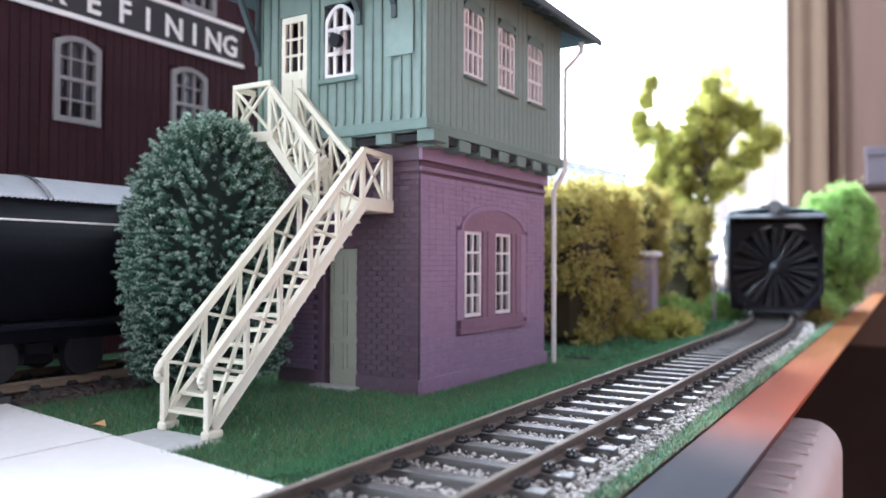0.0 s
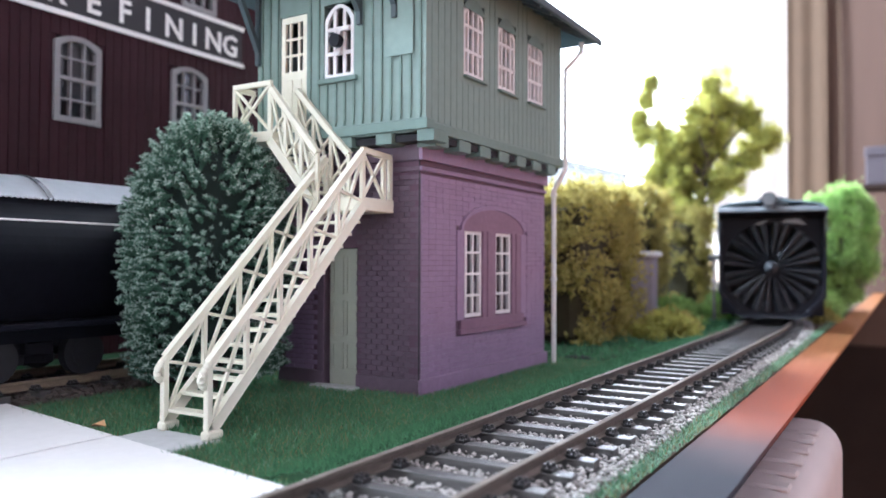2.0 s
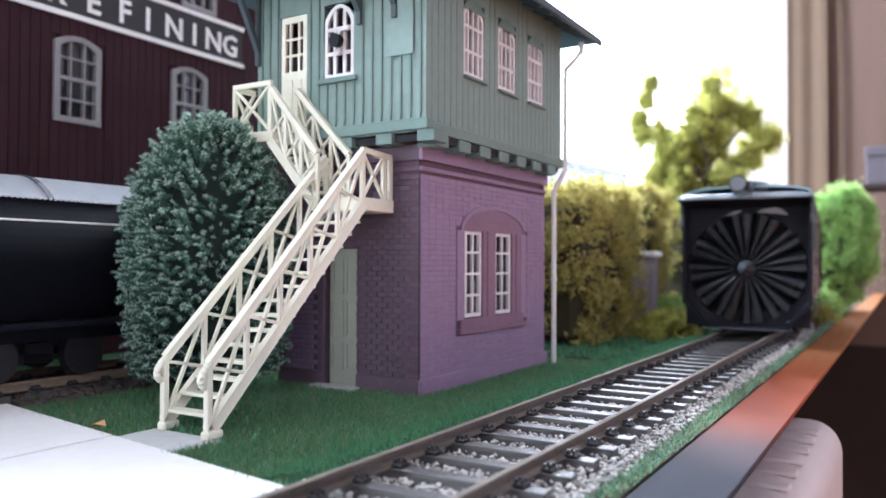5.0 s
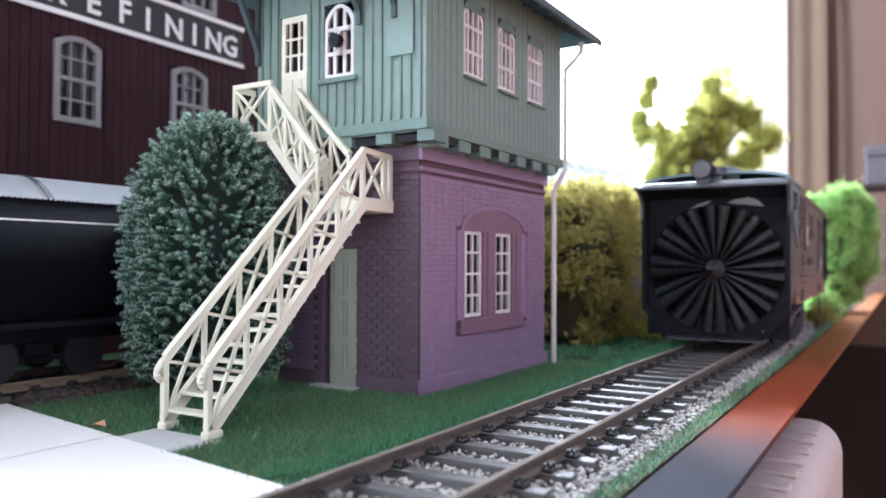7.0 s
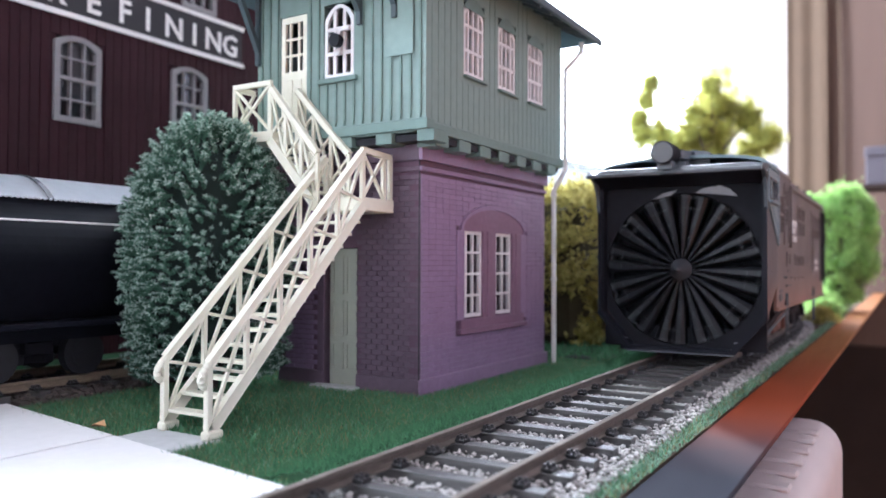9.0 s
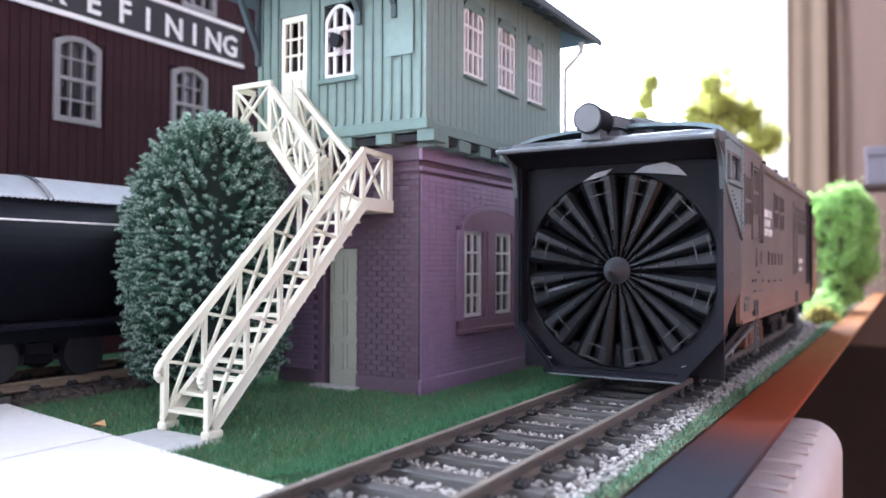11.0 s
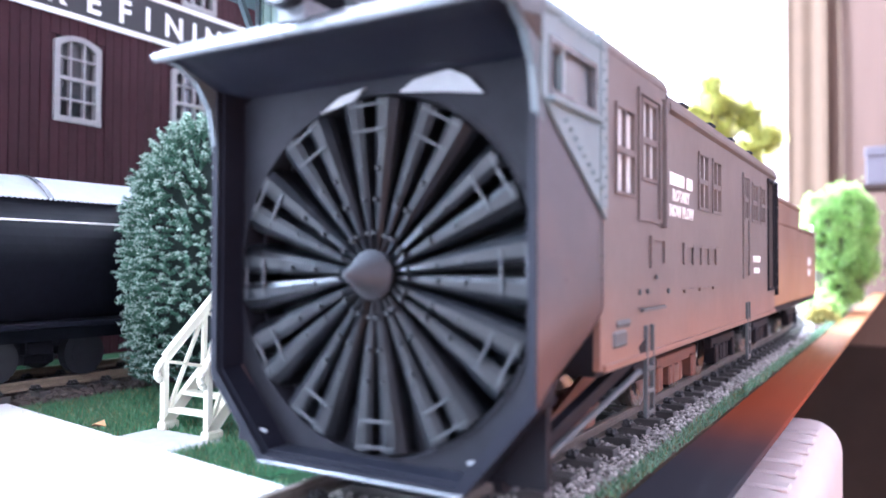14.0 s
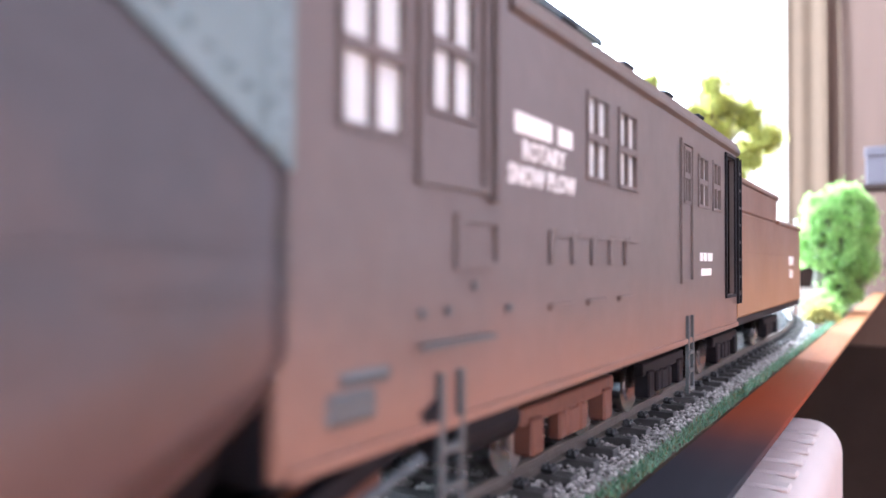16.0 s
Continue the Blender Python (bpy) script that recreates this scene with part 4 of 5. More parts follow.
    # cab and body with rounded roof

    # walls are sheets so that windows see through
    HOLES = [(21.6, 29.0, 32.8, 43.6), (31.8, 38.6, 35.4, 46.0), (62.9, 69.9, 33.6, 43.1), (73.3, 80.4, 33.6, 43.1), (104.0, 108.2, 34.0, 42.6), (113.4, 120.4, 34.0, 42.6), (124.2, 130.6, 34.0, 42.8), (135.6, 143.4, 19.0, 45.0)]
    for s in (-1, 1):
        x0, x1 = sorted((s * (HW - 0.8), s * HW))
        w = part("body_side", wall_with_holes(16.6, 146.0, 12.8, 47.2, HOLES, "x", x0, x1), BODY_BROWN, pl, "weathered mineral-brown side sheet, orange reflection painted low")
        w2 = part("cab_side_top", box(x0, x1, 16.6, 43.6, 47.2, 49.2), BODY_BROWN, pl)
        for y0, y1, z0, z1 in HOLES[:-1]:
            side_window(w, s, y0, y1, z0, z1, HW)
        x0, x1 = sorted((s * HW, s * (HW + 0.35)))
        # doors
        for y0, y1, z0, z1 in ((30.2, 40.6, 30.2, 47.0), (102.0, 109.6, 21.8, 43.6)):
            part("door_frame", ring([(y0, z0), (y1, z0), (y1, z1), (y0, z1)], [(y0 + 0.7, z0 + 0.5), (y1 - 0.9, z0 + 0.5), (y1 - 0.9, z1 - 0.7), (y0 + 0.7, z1 - 0.7)], "x", x0, x1), BODY_BROWN, w)
        part("door_post", box(*sorted((s * HW, s * (HW + 0.9))), 40.9, 42.1, 29.6, 47.4, 0.1), BODY_BROWN, w)
        part("door_frame", ring([(134.8, 18.4), (144.2, 18.4), (144.2, 45.6), (134.8, 45.6)], [(135.6, 19.0), (143.4, 19.0), (143.4, 45.0), (135.6, 45.0)], "x", x0, x1), PAINT_BLACK, w)
        # locker doors, vents, hatches and a rub strip
        hatch = part("hatch", ring([(35.4, 24.2), (42.4, 24.2), (42.4, 28.4), (35.4, 28.4)], [(36.0, 24.8), (41.8, 24.8), (41.8, 27.8), (36.0, 27.8)], "x", x0, x1), BODY_BROWN, w)
        for k in range(5):
            y = 53.0 + k * 5.6
            part("vent", join(box(x0, x1, y, y + 1.2, 24.6, 27.9, 0.1), box(x0, x1, y + 1.2, y + 5.4, 27.3, 27.9)), BODY_BROWN, w)
        for k in range(3):
            y = 53.0 + k * 10.0
            part("hinge", box(x0, x1, y, y + 6.0, 20.4, 20.9), BODY_BROWN, w)
        part("rub_strip", box(x0, x1, 17.4, 146.0, 12.6, 13.4, 0.05), BODY_BROWN, w)
        for y, z in ((38.0, 22.6), (30.5, 20.8), (34.0, 20.8), (44.0, 20.6)):
            part("bolt", box(x0, x1, y, y + 0.7, z, z + 0.7, 0.1), COWL_GREY, w)
        part("grab_iron", beam((s * (HW + 0.6), 30.2, 18.9), (s * (HW + 0.6), 40.8, 18.9), 0.4, 0.4, (0, 0, 1)), COWL_GREY, w)
        for y in (33.2, 105.6):
            # step ladders under the doors
            b = bmesh.new()
            for q in (0, 2.9):
                beam((s * (HW + 0.2), y + q, 16.8), (s * (HW + 0.2), y + q, 5.0), 0.6, 0.5, (1, 0, 0), b)
            for z in (5.6, 8.4, 11.2):
                beam((s * (HW + 0.2), y, z), (s * (HW + 0.2), y + 2.9, z), 0.5, 0.7, (1, 0, 0), b)
            part("step_ladder", b, COWL_GREY, pl, "dark grey step ladder")
        part("plow_brace", beam((s * 15.4, 3.0, 2.8), (s * 20.6, 33.0, 14.2), 1.5, 1.2, (1, 0, 0), w=0.12), PAINT_BLACK, pl, "black diagonal brace")
        part("brake_rod", bar((s * 15.8, 5.0, 2.0), (s * 20.9, 31.0, 11.2), 0.42, 7), COWL_GREY, pl)
        part("guard_plate", prism([(8.0, 4.4), (32.0, 12.6), (32.0, 5.0), (14.0, 2.6)], "x", *sorted((s * 14.6, s * 15.2))), FRAME_RED, pl, "rusty red guard plate")
        part("valve", join(box(*sorted((s * 18.6, s * 21.2)), 20.6, 25.6, 14.8, 17.0, 0.4), bar((s * 20.4, 22, 17.6), (s * 20.4, 27, 17.6), 0.7, 8)), COWL_GREY, pl)
        part("ladder", join(join(beam((s * (HW + 0.5), 144.8, 17.0), (s * (HW + 0.5), 144.8, 45.6), 0.5, 0.5, (1, 0, 0)), beam((s * (HW + 0.5), 147.6, 17.0), (s * (HW + 0.5), 147.6, 45.6), 0.5, 0.5, (1, 0, 0))),
                            [box(*sorted((s * (HW + 0.3), s * (HW + 0.7))), 144.8, 147.6, 19 + 3.6 * k, 19.5 + 3.6 * k) for k in range(1)][0]), PAINT_BLACK, pl)
        for k in range(8):
            part("ladder_rung", box(*sorted((s * (HW + 0.3), s * (HW + 0.7))), 144.9, 147.5, 18.6 + 3.4 * k, 19.1 + 3.4 * k), PAINT_BLACK, pl)
    part("bulkhead", box(-HW + 0.85, HW - 0.85, 16.6, 17.4, 12.8, 49.6), PAINT_BLACK, pl)
    part("bulkhead", box(-HW + 0.85, HW - 0.85, 145.2, 146.0, 12.8, 46.4), PAINT_BLACK, pl)
    part("underframe", box(-HW + 0.85, HW - 0.85, 17.4, 145.2, 12.0, 13.6), PAINT_BLACK, pl)

    def roof(name, y0, y1, ze, zt, w, over, m):
        n = 14
        o = [(-(w + over), ze - 0.5)] + [((w + over) * math.cos(math.pi - math.pi * k / n), ze + (zt - ze) * math.sin(math.pi * k / n) ** 0.8) for k in range(n + 1)] + [(w + over, ze - 0.5)]
        i = [(x * 0.97, z - 0.7) for x, z in o]
        return part(name, prism(o + i[::-1], "y", y0, y1), m, pl)

    roof("front_roof", 1.0, 17.2, 49.4, 52.4, HW - 0.2, 0.36, SHEET_BLUE)
    roof("cab_roof", 17.21, 44.6, 49.4, 52.8, HW - 0.2, 0.3, BODY_BROWN)
    roof("body_roof", 44.61, 147.6, 47.2, 52.0, HW, 0.5, BODY_BROWN)
    for k in range(18):
        a = math.pi * (k + 0.5) / 18
        x, z = (HW + 0.1) * math.cos(a), 49.6 + 2.9 * math.sin(a) ** 0.8
        if k == 0:
            rivet = part("rivet", box(-0.25, 0.25, -0.25, 0.25, -0.2, 0.3, 0.1), SHEET_BLUE, pl)
            rivet.matrix_local = at(x, 16.45, z)
        else:
            again(rivet, at(x, 16.45, z), pl)
    for y, h in ((24, 55.0), (34, 54.6)):
        part("roof_hatch", prism([(-5.5, 51.6), (5.5, 51.6), (4.6, h), (-4.6, h)], "y", y - 4, y + 4, 0.3), PAINT_BLACK, pl)
    for y in (64, 85, 105, 126):
        part("roof_vent", join(box(15.0, 18.4, y - 1.6, y + 1.6, 48.0, 50.6, 0.3), box(14.6, 18.8, y - 2.0, y + 2.0, 50.6, 51.2, 0.15)), PAINT_BLACK, pl)
    # lettering: operator's name and number as plain bars
    for s in (1,):
        x = s * (HW + 0.02)
        face = Matrix.Translation(mm((HW + 0.05, 52.0, 0))) @ Euler((radians(90), 0, radians(90))).to_matrix().to_4x4()
        bars = bmesh.new()
        for a, b in ((45.6, 53.6), (55.2, 58.8)):
            box(HW, HW + 0.1, a, b, 36.1, 37.9, 0.0, bars)
        part("name_bar", bars, WHITE_LETTER, pl, "white painted name bars")
        for text, z, sp in (("ROTARY", 33.9, 1.05), ("SNOW PLOW", 31.6, 1.02)):
            lettering(text, 1.75, WHITE_LETTER, pl, face @ Matrix.Translation((0, z * U, 0)), depth=0.05, spread=sp)
        bars = bmesh.new()
        for a, b in ((114.6, 116.6), (117.4, 119.4), (120.2, 123.8)):
            box(HW, HW + 0.1, a, b, 25.2, 26.6, 0.0, bars)
        box(HW, HW + 0.1, 115.6, 122.8, 22.8, 24.0, 0.0, bars)
        part("number_bar", bars, WHITE_LETTER, pl, "small white number bars")
    truck(pl, 24.0)
    truck(pl, 79.0, 24.0)
    truck(pl, 122.0, 19.0, 4.8, False)
    for x in (-7, 7):
        part("frame_beam", box(x - 1, x + 1, 18, 145, 9.0, 12.0), PAINT_BLACK, pl)
    part("air_tank", bar((13, 46, 9.0), (13, 58, 9.0), 2.6, 16), PAINT_BLACK, pl)
    # black block added to keep the gap under the drum dark
    part("pilot_block", box(-13.0, 13.0, 5.0, 19.0, 2.4, 8.6, 0.4), PAINT_BLACK, pl)
    for s in (-1, 1):
        part("lug", beam((s * 14.4, 0.6, 5.6), (s * 13.2, 0.6, 5.3), 0.22, 0.22, (0, 1, 0)), CHUTE_GREY, pl, "small pale lug")
    # bottom flanger edge
    part("flanger", box(-13.4, 13.4, -0.95, -0.1, 2.1, 2.5, 0.12), HOOD_GREY, pl, "bright worn cutting edge")

    # pale plates at the top of the drum, painted as light through the chute opening
    for pts in (((3.6, 42.9), (5.5, 44.0), (9.7, 44.6), (12.0, 43.6), (13.8, 41.7), (9.0, 42.4)), ((-7.2, 41.6), (-4.5, 43.2), (-1.0, 43.9), (-2.5, 42.6))):
        part("chute_plate", prism(pts, "y", 2.6, 2.95), CHUTE_GREY, pl, "pale plate painted as light through the chute opening")
    # cutting wheel, turning
    wh = empty("cutting_wheel")
    wh.parent = pl
    wh.matrix_local = pose(0, 0.0022, 0.0234)
    return pl, wh


PLOW, WHEEL = build_plow()
FAN_RATE = 63.8


def build_wheel(wh):
    """Twelve conical scoops, each slit along its front, round a cone nose; the axle lies along y, the front faces -y."""
    n, R = 12, 19.3
    section = ((-1.0, 5.2), (-0.97, 1.9), (-0.88, 1.1), (-0.66, 0.45), (-0.34, 0.4), (-0.17, 0.75), (-0.12, 3.0))
    for k in range(n):
        a = 2 * math.pi * k / n
        if k:
            o = again(first, Euler((0, a, 0)).to_matrix().to_4x4(), wh)
            for c in first.children:
                again(c, Matrix.Identity(4), o)
            continue
        first = empty("scoop")
        first.parent = wh
        for side in (-1, 1):
            b = bmesh.new()
            rows = []
            for i in range(9):
                f = i / 8
                r = 2.6 + (R - 2.6) * f
                half = math.pi / n * (0.92 - 0.06 * f) * (1.0 if f < 0.9 else 0.985)
                pts = []
                for u, y in section:
                    t = half * u * side
                    pts.append(b.verts.new((r * math.cos(t), y * (0.35 + 0.65 * f) + 0.9 * (1 - f) + (0.12 * side if u > -0.5 else 0.0), r * math.sin(t))))
                rows.append(pts)
            for i in range(8):
                for j in range(len(section) - 1):
                    b.faces.new((rows[i][j], rows[i + 1][j], rows[i + 1][j + 1], rows[i][j + 1]))
            bmesh.ops.solidify(b, geom=b.faces[:], thickness=0.3)
            part("wing", b, BLADE_BLACK, first)
            lug = bmesh.new()
            for r in (4.6, 8.2, 11.6):
                t = side * math.pi / n * 0.36
                bar((r * math.cos(t), 0.85, r * math.sin(t)), (r * math.cos(t), 0.35, r * math.sin(t)), 0.32, 7, lug, 0.2)
            part("hinge_lug", lug, BLADE_BLACK, first)
        for r in (15.8, 18.6):
            w = r * math.tan(math.pi / n * 0.5)
            part("knife_strip", beam((r, 0.55, -w), (r, 0.4, w), 0.2, 0.3, (0, 1, 0)), NOSE_GREY, first)
    part("hub", bar((0, 4.0, 0), (0, 0.4, 0), 2.6, 24, None), BLADE_BLACK, wh)
    part("nose_cone", bar((0, 0.4, 0), (0, -4.2, 0), 2.75, 28, None, 0.2), NOSE_GREY, wh, "grey cone nose", smooth=False)
    oo = [(19.5 * math.cos(2 * math.pi * k / 48), 19.5 * math.sin(2 * math.pi * k / 48)) for k in range(48)]
    part("wheel_band", ring(oo, [(u * 0.975, w * 0.975) for u, w in oo], "y", 3.6, 5.0), PAINT_BLACK, wh)
    part("back_plate", bar((0, 7.0, 0), (0, 7.6, 0), 19.3, 40), PAINT_BLACK, wh)


build_wheel(WHEEL)


def build_tender():
    td = empty("tender")
    tagged(td, "brown tender coupled behind the snow plow, orange reflection painted low", "tender")
    w = 19.6
    part("tank", join(box(-w, w, 3.0, 112, 13.4, 36.0, 0.4), box(-w, w, 3.0, 60, 36.0, 42.4, 0.4)), TENDER_BROWN, td)
    part("coping", join(box(-w - 0.5, w + 0.5, 2.6, 60.4, 42.0, 43.2, 0.2), box(-w - 0.5, w + 0.5, 60.5, 112.5, 35.6, 36.8, 0.2)), TENDER_BROWN, td)
    part("coal_load", box(-w + 2, w - 2, 5, 58, 42, 44.5, 1.2), PAINT_BLACK, td, "black coal load")
    part("frame", box(-w + 0.6, w - 0.6, 0, 114, 11.6, 13.4, 0.2), PAINT_BLACK, td)
    part("cab_panel", box(-w, w, -0.6, 2.9, 14, 43.0, 0.3), PAINT_BLACK, td)
    for s in (-1, 1):
        for y in (113.4, 117.0):
            part("ladder_rail", beam((s * 18, y, 8.0), (s * 18, y, 40.0), 0.7, 0.7, (1, 0, 0)), PALE_METAL, td)
        for k in range(8):
            part("ladder_rung", beam((s * 18, 113.4, 10 + k * 4.0), (s * 18, 117.0, 10 + k * 4.0), 0.7, 0.7, (1, 0, 0)), PALE_METAL, td)
        part("side_seam", box(*sorted((s * w, s * (w + 0.2))), 3.0, 112, 27.4, 27.9), TENDER_BROWN, td)
    nb = box(w, w + 0.12, 84, 94, 24.5, 27.2)
    box(w, w + 0.12, 85, 93, 20.8, 23.2, 0, nb)
    part("number_bar", nb, WHITE_LETTER, td, "small white number bars")
    truck(td, 24, 20, 4.8, False)
    truck(td, 94, 20, 4.8, False)
    part("coupler", box(-1.5, 1.5, -4.6, 0.2, 8.5, 11.5, 0.2), PAINT_BLACK, td)
    return td


TENDER = build_tender()


# ---- tank car on the siding ----
def build_tank_car():
    tc = empty("tank_car", at(-165.6, 70.0, 0))
    tagged(tc, "black tank car with a silver riveted top sheet", "railway wagon")
    r, zc = 17.2, 26.0
    n = 58

    def shell(a0, a1, rad, y0, y1, m, name, label=""):
        b = bmesh.new()
        k = 16
        vs = [[b.verts.new((rad * math.cos(a0 + (a1 - a0) * i / k), y, zc + rad * math.sin(a0 + (a1 - a0) * i / k))) for y in (y0, y1)] for i in range(k + 1)]
        for i in range(k):
            b.faces.new((vs[i][0], vs[i + 1][0], vs[i + 1][1], vs[i][1]))
        bmesh.ops.solidify(b, geom=b.faces[:], thickness=0.5)
        return part(name, b, m, tc, label, smooth=True)

    part("tank", bar((0, -60, zc), (0, 92, zc), r - 0.6, n), TANK_BLACK, tc)
    a = math.asin((37.6 - zc) / r)
    shell(a, math.pi - a, r + 0.2, -60, 92, TANK_SILVER, "top_sheet", "silver top sheet")
    shell(-0.9, a, r - 0.1, -60, 92, TANK_BLACK, "side_sheet")
    rb = bmesh.new()
    for k in range(126):
        y = -55 + k * 1.15
        bar((r * math.cos(a) - 0.1, y, 37.9), (r * math.cos(a) + 0.5, y, 37.7), 0.34, 6, rb, 0.24)
    part("rivet_row", rb, TANK_SILVER, tc)
    for y in (24.5, 92.0, -40.0):
        b = bmesh.new()
        for i in range(14):
            t0, t1 = a + (math.pi - 2 * a) * i / 14, a + (math.pi - 2 * a) * (i + 1) / 14
            beam(((r + 0.3) * math.cos(t0), y, zc + (r + 0.3) * math.sin(t0)), ((r + 0.3) * math.cos(t1), y, zc + (r + 0.3) * math.sin(t1)), 1.1, 0.5, (0, 0, 1), b)
        part("band", b, HOOD_GREY, tc, "dark grey band")
    hr = part("handrail", bar((r + 2.0, -40.0, 32.8), (r + 2.0, 66, 32.8), 0.22, 6), PALE_METAL, tc, "thin pale handrail")
    for y in (-36.0, 16.0, 64.0):
        part("stanchion", bar((r - 0.6, y, 32.8), (r + 2.0, y, 32.8), 0.4, 6), TANK_BLACK, hr)
    part("running_board", box(-17.5, 17.5, -60, 92, 11.2, 12.4, 0.2), TANK_BLACK, tc)
    part("saddle", box(-10, 10, -56, 90, 8.0, 12.0), TANK_BLACK, tc)
    for y in (24.8, 74.0, -30.0):
        t = truck(tc, y, 19.5, 4.8, False)
        for c in t.children:
            if c.name.startswith("wheel"):
                c.data.materials[0] = SIGN_BLACK
            elif c.name.startswith("side_frame"):
                # frames inside the wheels
                c.matrix_local = at(-6.4 if c.bound_box[0][0] > 0 else 6.4, 0, 0)


build_tank_car()


# ---- refinery warehouse behind ----
def build_refinery():
    rf = empty("refinery_building", at(-215.0, 0, 0))
    tagged(rf, "dark red boarded refinery building with white lettering", "building")
    wins = [(134.0, 147.6, 67.4, 92.2), (176.2, 190.0, 67.4, 92.2), (91.0, 104.6, 67.4, 92.2), (50, 63.6, 67.4, 92.2), (180.0, 193.8, 114.6, 139), (138, 151.6, 114.6, 139), (96, 109.6, 114.6, 139)]
    part("wall", wall_with_holes(-10, 216.0, -4.6, 170, wins, "x", -4, -0.4), BARN_RED, rf)
    part("wall", box(-90, -4.02, 213, 216, -4.6, 170), BARN_RED, rf)
    part("backing", box(-40, -38, -10, 212, -4.6, 170), DARK_INSIDE, rf)
    pitch = 3.0
    proto = None
    for k in range(75):
        y = -9 + k * pitch
        spans = [(-4.4, 169.5)]
        for a, b, z0, z1 in wins:
            if a - 2.6 < y < b - 0.4:
                spans = [c for s in spans for c in (((s[0], z0 - 0.6), (z1 + 0.2, s[1])) if s[0] < z0 and z1 < s[1] else (s,))]
        if len(spans) > 1:
            for z0, z1 in spans:
                part("board", box(-0.4, 0.12, y + 0.1, y + pitch - 0.1, z0, z1, 0.0), BARN_RED, rf)
        elif proto is None:
            proto = part("board", box(-0.4, 0.12, 0.1, pitch - 0.1, -4.4, 169.5, 0.05), BARN_RED, rf)
            proto.matrix_local = at(0, y, 0)
        else:
            again(proto, at(0, y, 0), rf)
    for a, b, z0, z1 in wins:
        fr = part("window", ring(arch(a - 0.9, b + 0.9, z0 - 0.8, z1 + 0.8, 2.4), arch(a + 0.9, b - 0.9, z0 + 1.0, z1 - 0.8, 2.2), "x", -1.6, 0.7), WINDOW_GREY, rf, "greyish white arched multi-pane window")
        g = bmesh.new()
        for c in (1, 2):
            u = a + (b - a) * c / 3
            box(-1.2, 0.2, u - 0.3, u + 0.3, z0 + 0.8, z1 - 1.0, 0, g)
        for r in (1, 2, 3):
            z = z0 + (z1 - z0) * r / 4
            box(-1.2, 0.25 if r != 2 else 0.5, a + 0.8, b - 0.8, z - (0.3 if r != 2 else 0.55), z + (0.3 if r != 2 else 0.55), 0, g)
        part("glazing_grid", g, WINDOW_GREY, fr)
        p = part("pane", box(-1.4, -1.3, a + 0.4, b - 0.4, z0 + 0.4, z1 - 0.4), GLASS, fr)
        p.visible_shadow = False
    part("sign_board", box(0.15, 0.7, 40, 207.0, 99.2, 112.0), SIGN_BLACK, rf, "black sign board with white rules")
    for z in (98.0, 111.8):
        part("sign_rule", box(0.2, 0.95, 40, 208.0, z, z + 1.6, 0.05), WHITE_LETTER, rf)
    face = Matrix.Translation(mm((0.75, 0, 0))) @ Euler((radians(90), 0, radians(90))).to_matrix().to_4x4()
    for ch, y in zip("REFINING", (133.0, 145.4, 156.4, 165.2, 175.8, 184.6, 190.2 + 3.0, 200.0 + 1.2)):
        lettering(ch, 7.6, WHITE_LETTER, rf, face @ Matrix.Translation((y * U, 101.5 * U, 0)), name="sign_letter", depth=0.1)
    # added block: keeps the bright window from showing between bush and stair
    part("annex", box(-110, -46, 216.5, 400, -4.6, 124, 0.5), BARN_RED, rf, "dark red block added to fill a bright gap")
    part("annex_roof", box(-112, -44, 216.5, 402, 124, 126, 0.5), SLATE, rf)


build_refinery()


# ---- planting ----
def cone_bush():
    """Rings of stubby frosted twigs that stand out from a core painted dark as the shade between them, like a bottle
    brush, with a crease down one side.
    """
    rng = np.random.default_rng(11)
    root = empty("conifer_bush", at(-134.6, 121.0, -4.0))
    tagged(root, "dense frosted green conifer with layered stubby twigs", "tree")
    part("trunk", bar((0, 0, 0), (0, 0, 50), 2.0, 8, None, 0.8), BARK, root)

    def radius(h):
        if h < 0.4:
            return 16.9 + 2.6 * (h / 0.4) ** 0.7
        return 19.5 * max(0.05, 1 - ((h - 0.4) / 0.62) ** 2.5) ** 0.60

    low, tall, crease = 4.5, 58.0, -0.62
    bases, outs, longs = [], [], []
    layers = 27
    for i in range(layers):
        h = (i + 0.5) / layers
        R = radius(h)
        n = max(5, int(2 * np.pi * R / 1.85))
        for k in range(n):
            a = 2 * np.pi * (k + rng.uniform(-0.6, 0.6)) / n + i * 0.7
            off = (a - crease + np.pi) % (2 * np.pi) - np.pi
            r = R * rng.uniform(0.88, 1.05) - 5.5 * math.exp(-((off - 0.06 * math.sin(i * 0.9)) / 0.13) ** 2)
            up = rng.uniform(0.0, 0.3) + 1.6 * max(0.0, h - 0.72) / 0.28
            out = np.array([np.cos(a), np.sin(a), up]) + rng.normal(0, 0.24, 3)
            out /= np.linalg.norm(out)
            tip = np.array([r * np.cos(a), r * np.sin(a), low + tall * h + rng.uniform(-1.1, 1.1)])
            L = rng.uniform(5.0, 6.5)
            bases.append(tip - out * L)
            outs.append(out)
            longs.append(L)
    for k in range(60):
        a, r = rng.uniform(0, 2 * np.pi), 8.0 * math.sqrt(rng.random())
        out = np.array([0.45 * np.cos(a), 0.45 * np.sin(a), 1.0])
        out /= np.linalg.norm(out)
        bases.append(np.array([r * np.cos(a), r * np.sin(a), low + tall - 0.06 * r * r + rng.uniform(-1.5, 1.0)]) - out * 5.0)
        outs.append(out)
        longs.append(5.0)
    per = 128
    o = np.repeat(np.array(outs), per, axis=0)
    L = np.repeat(np.array(longs), per)
    N = len(o)
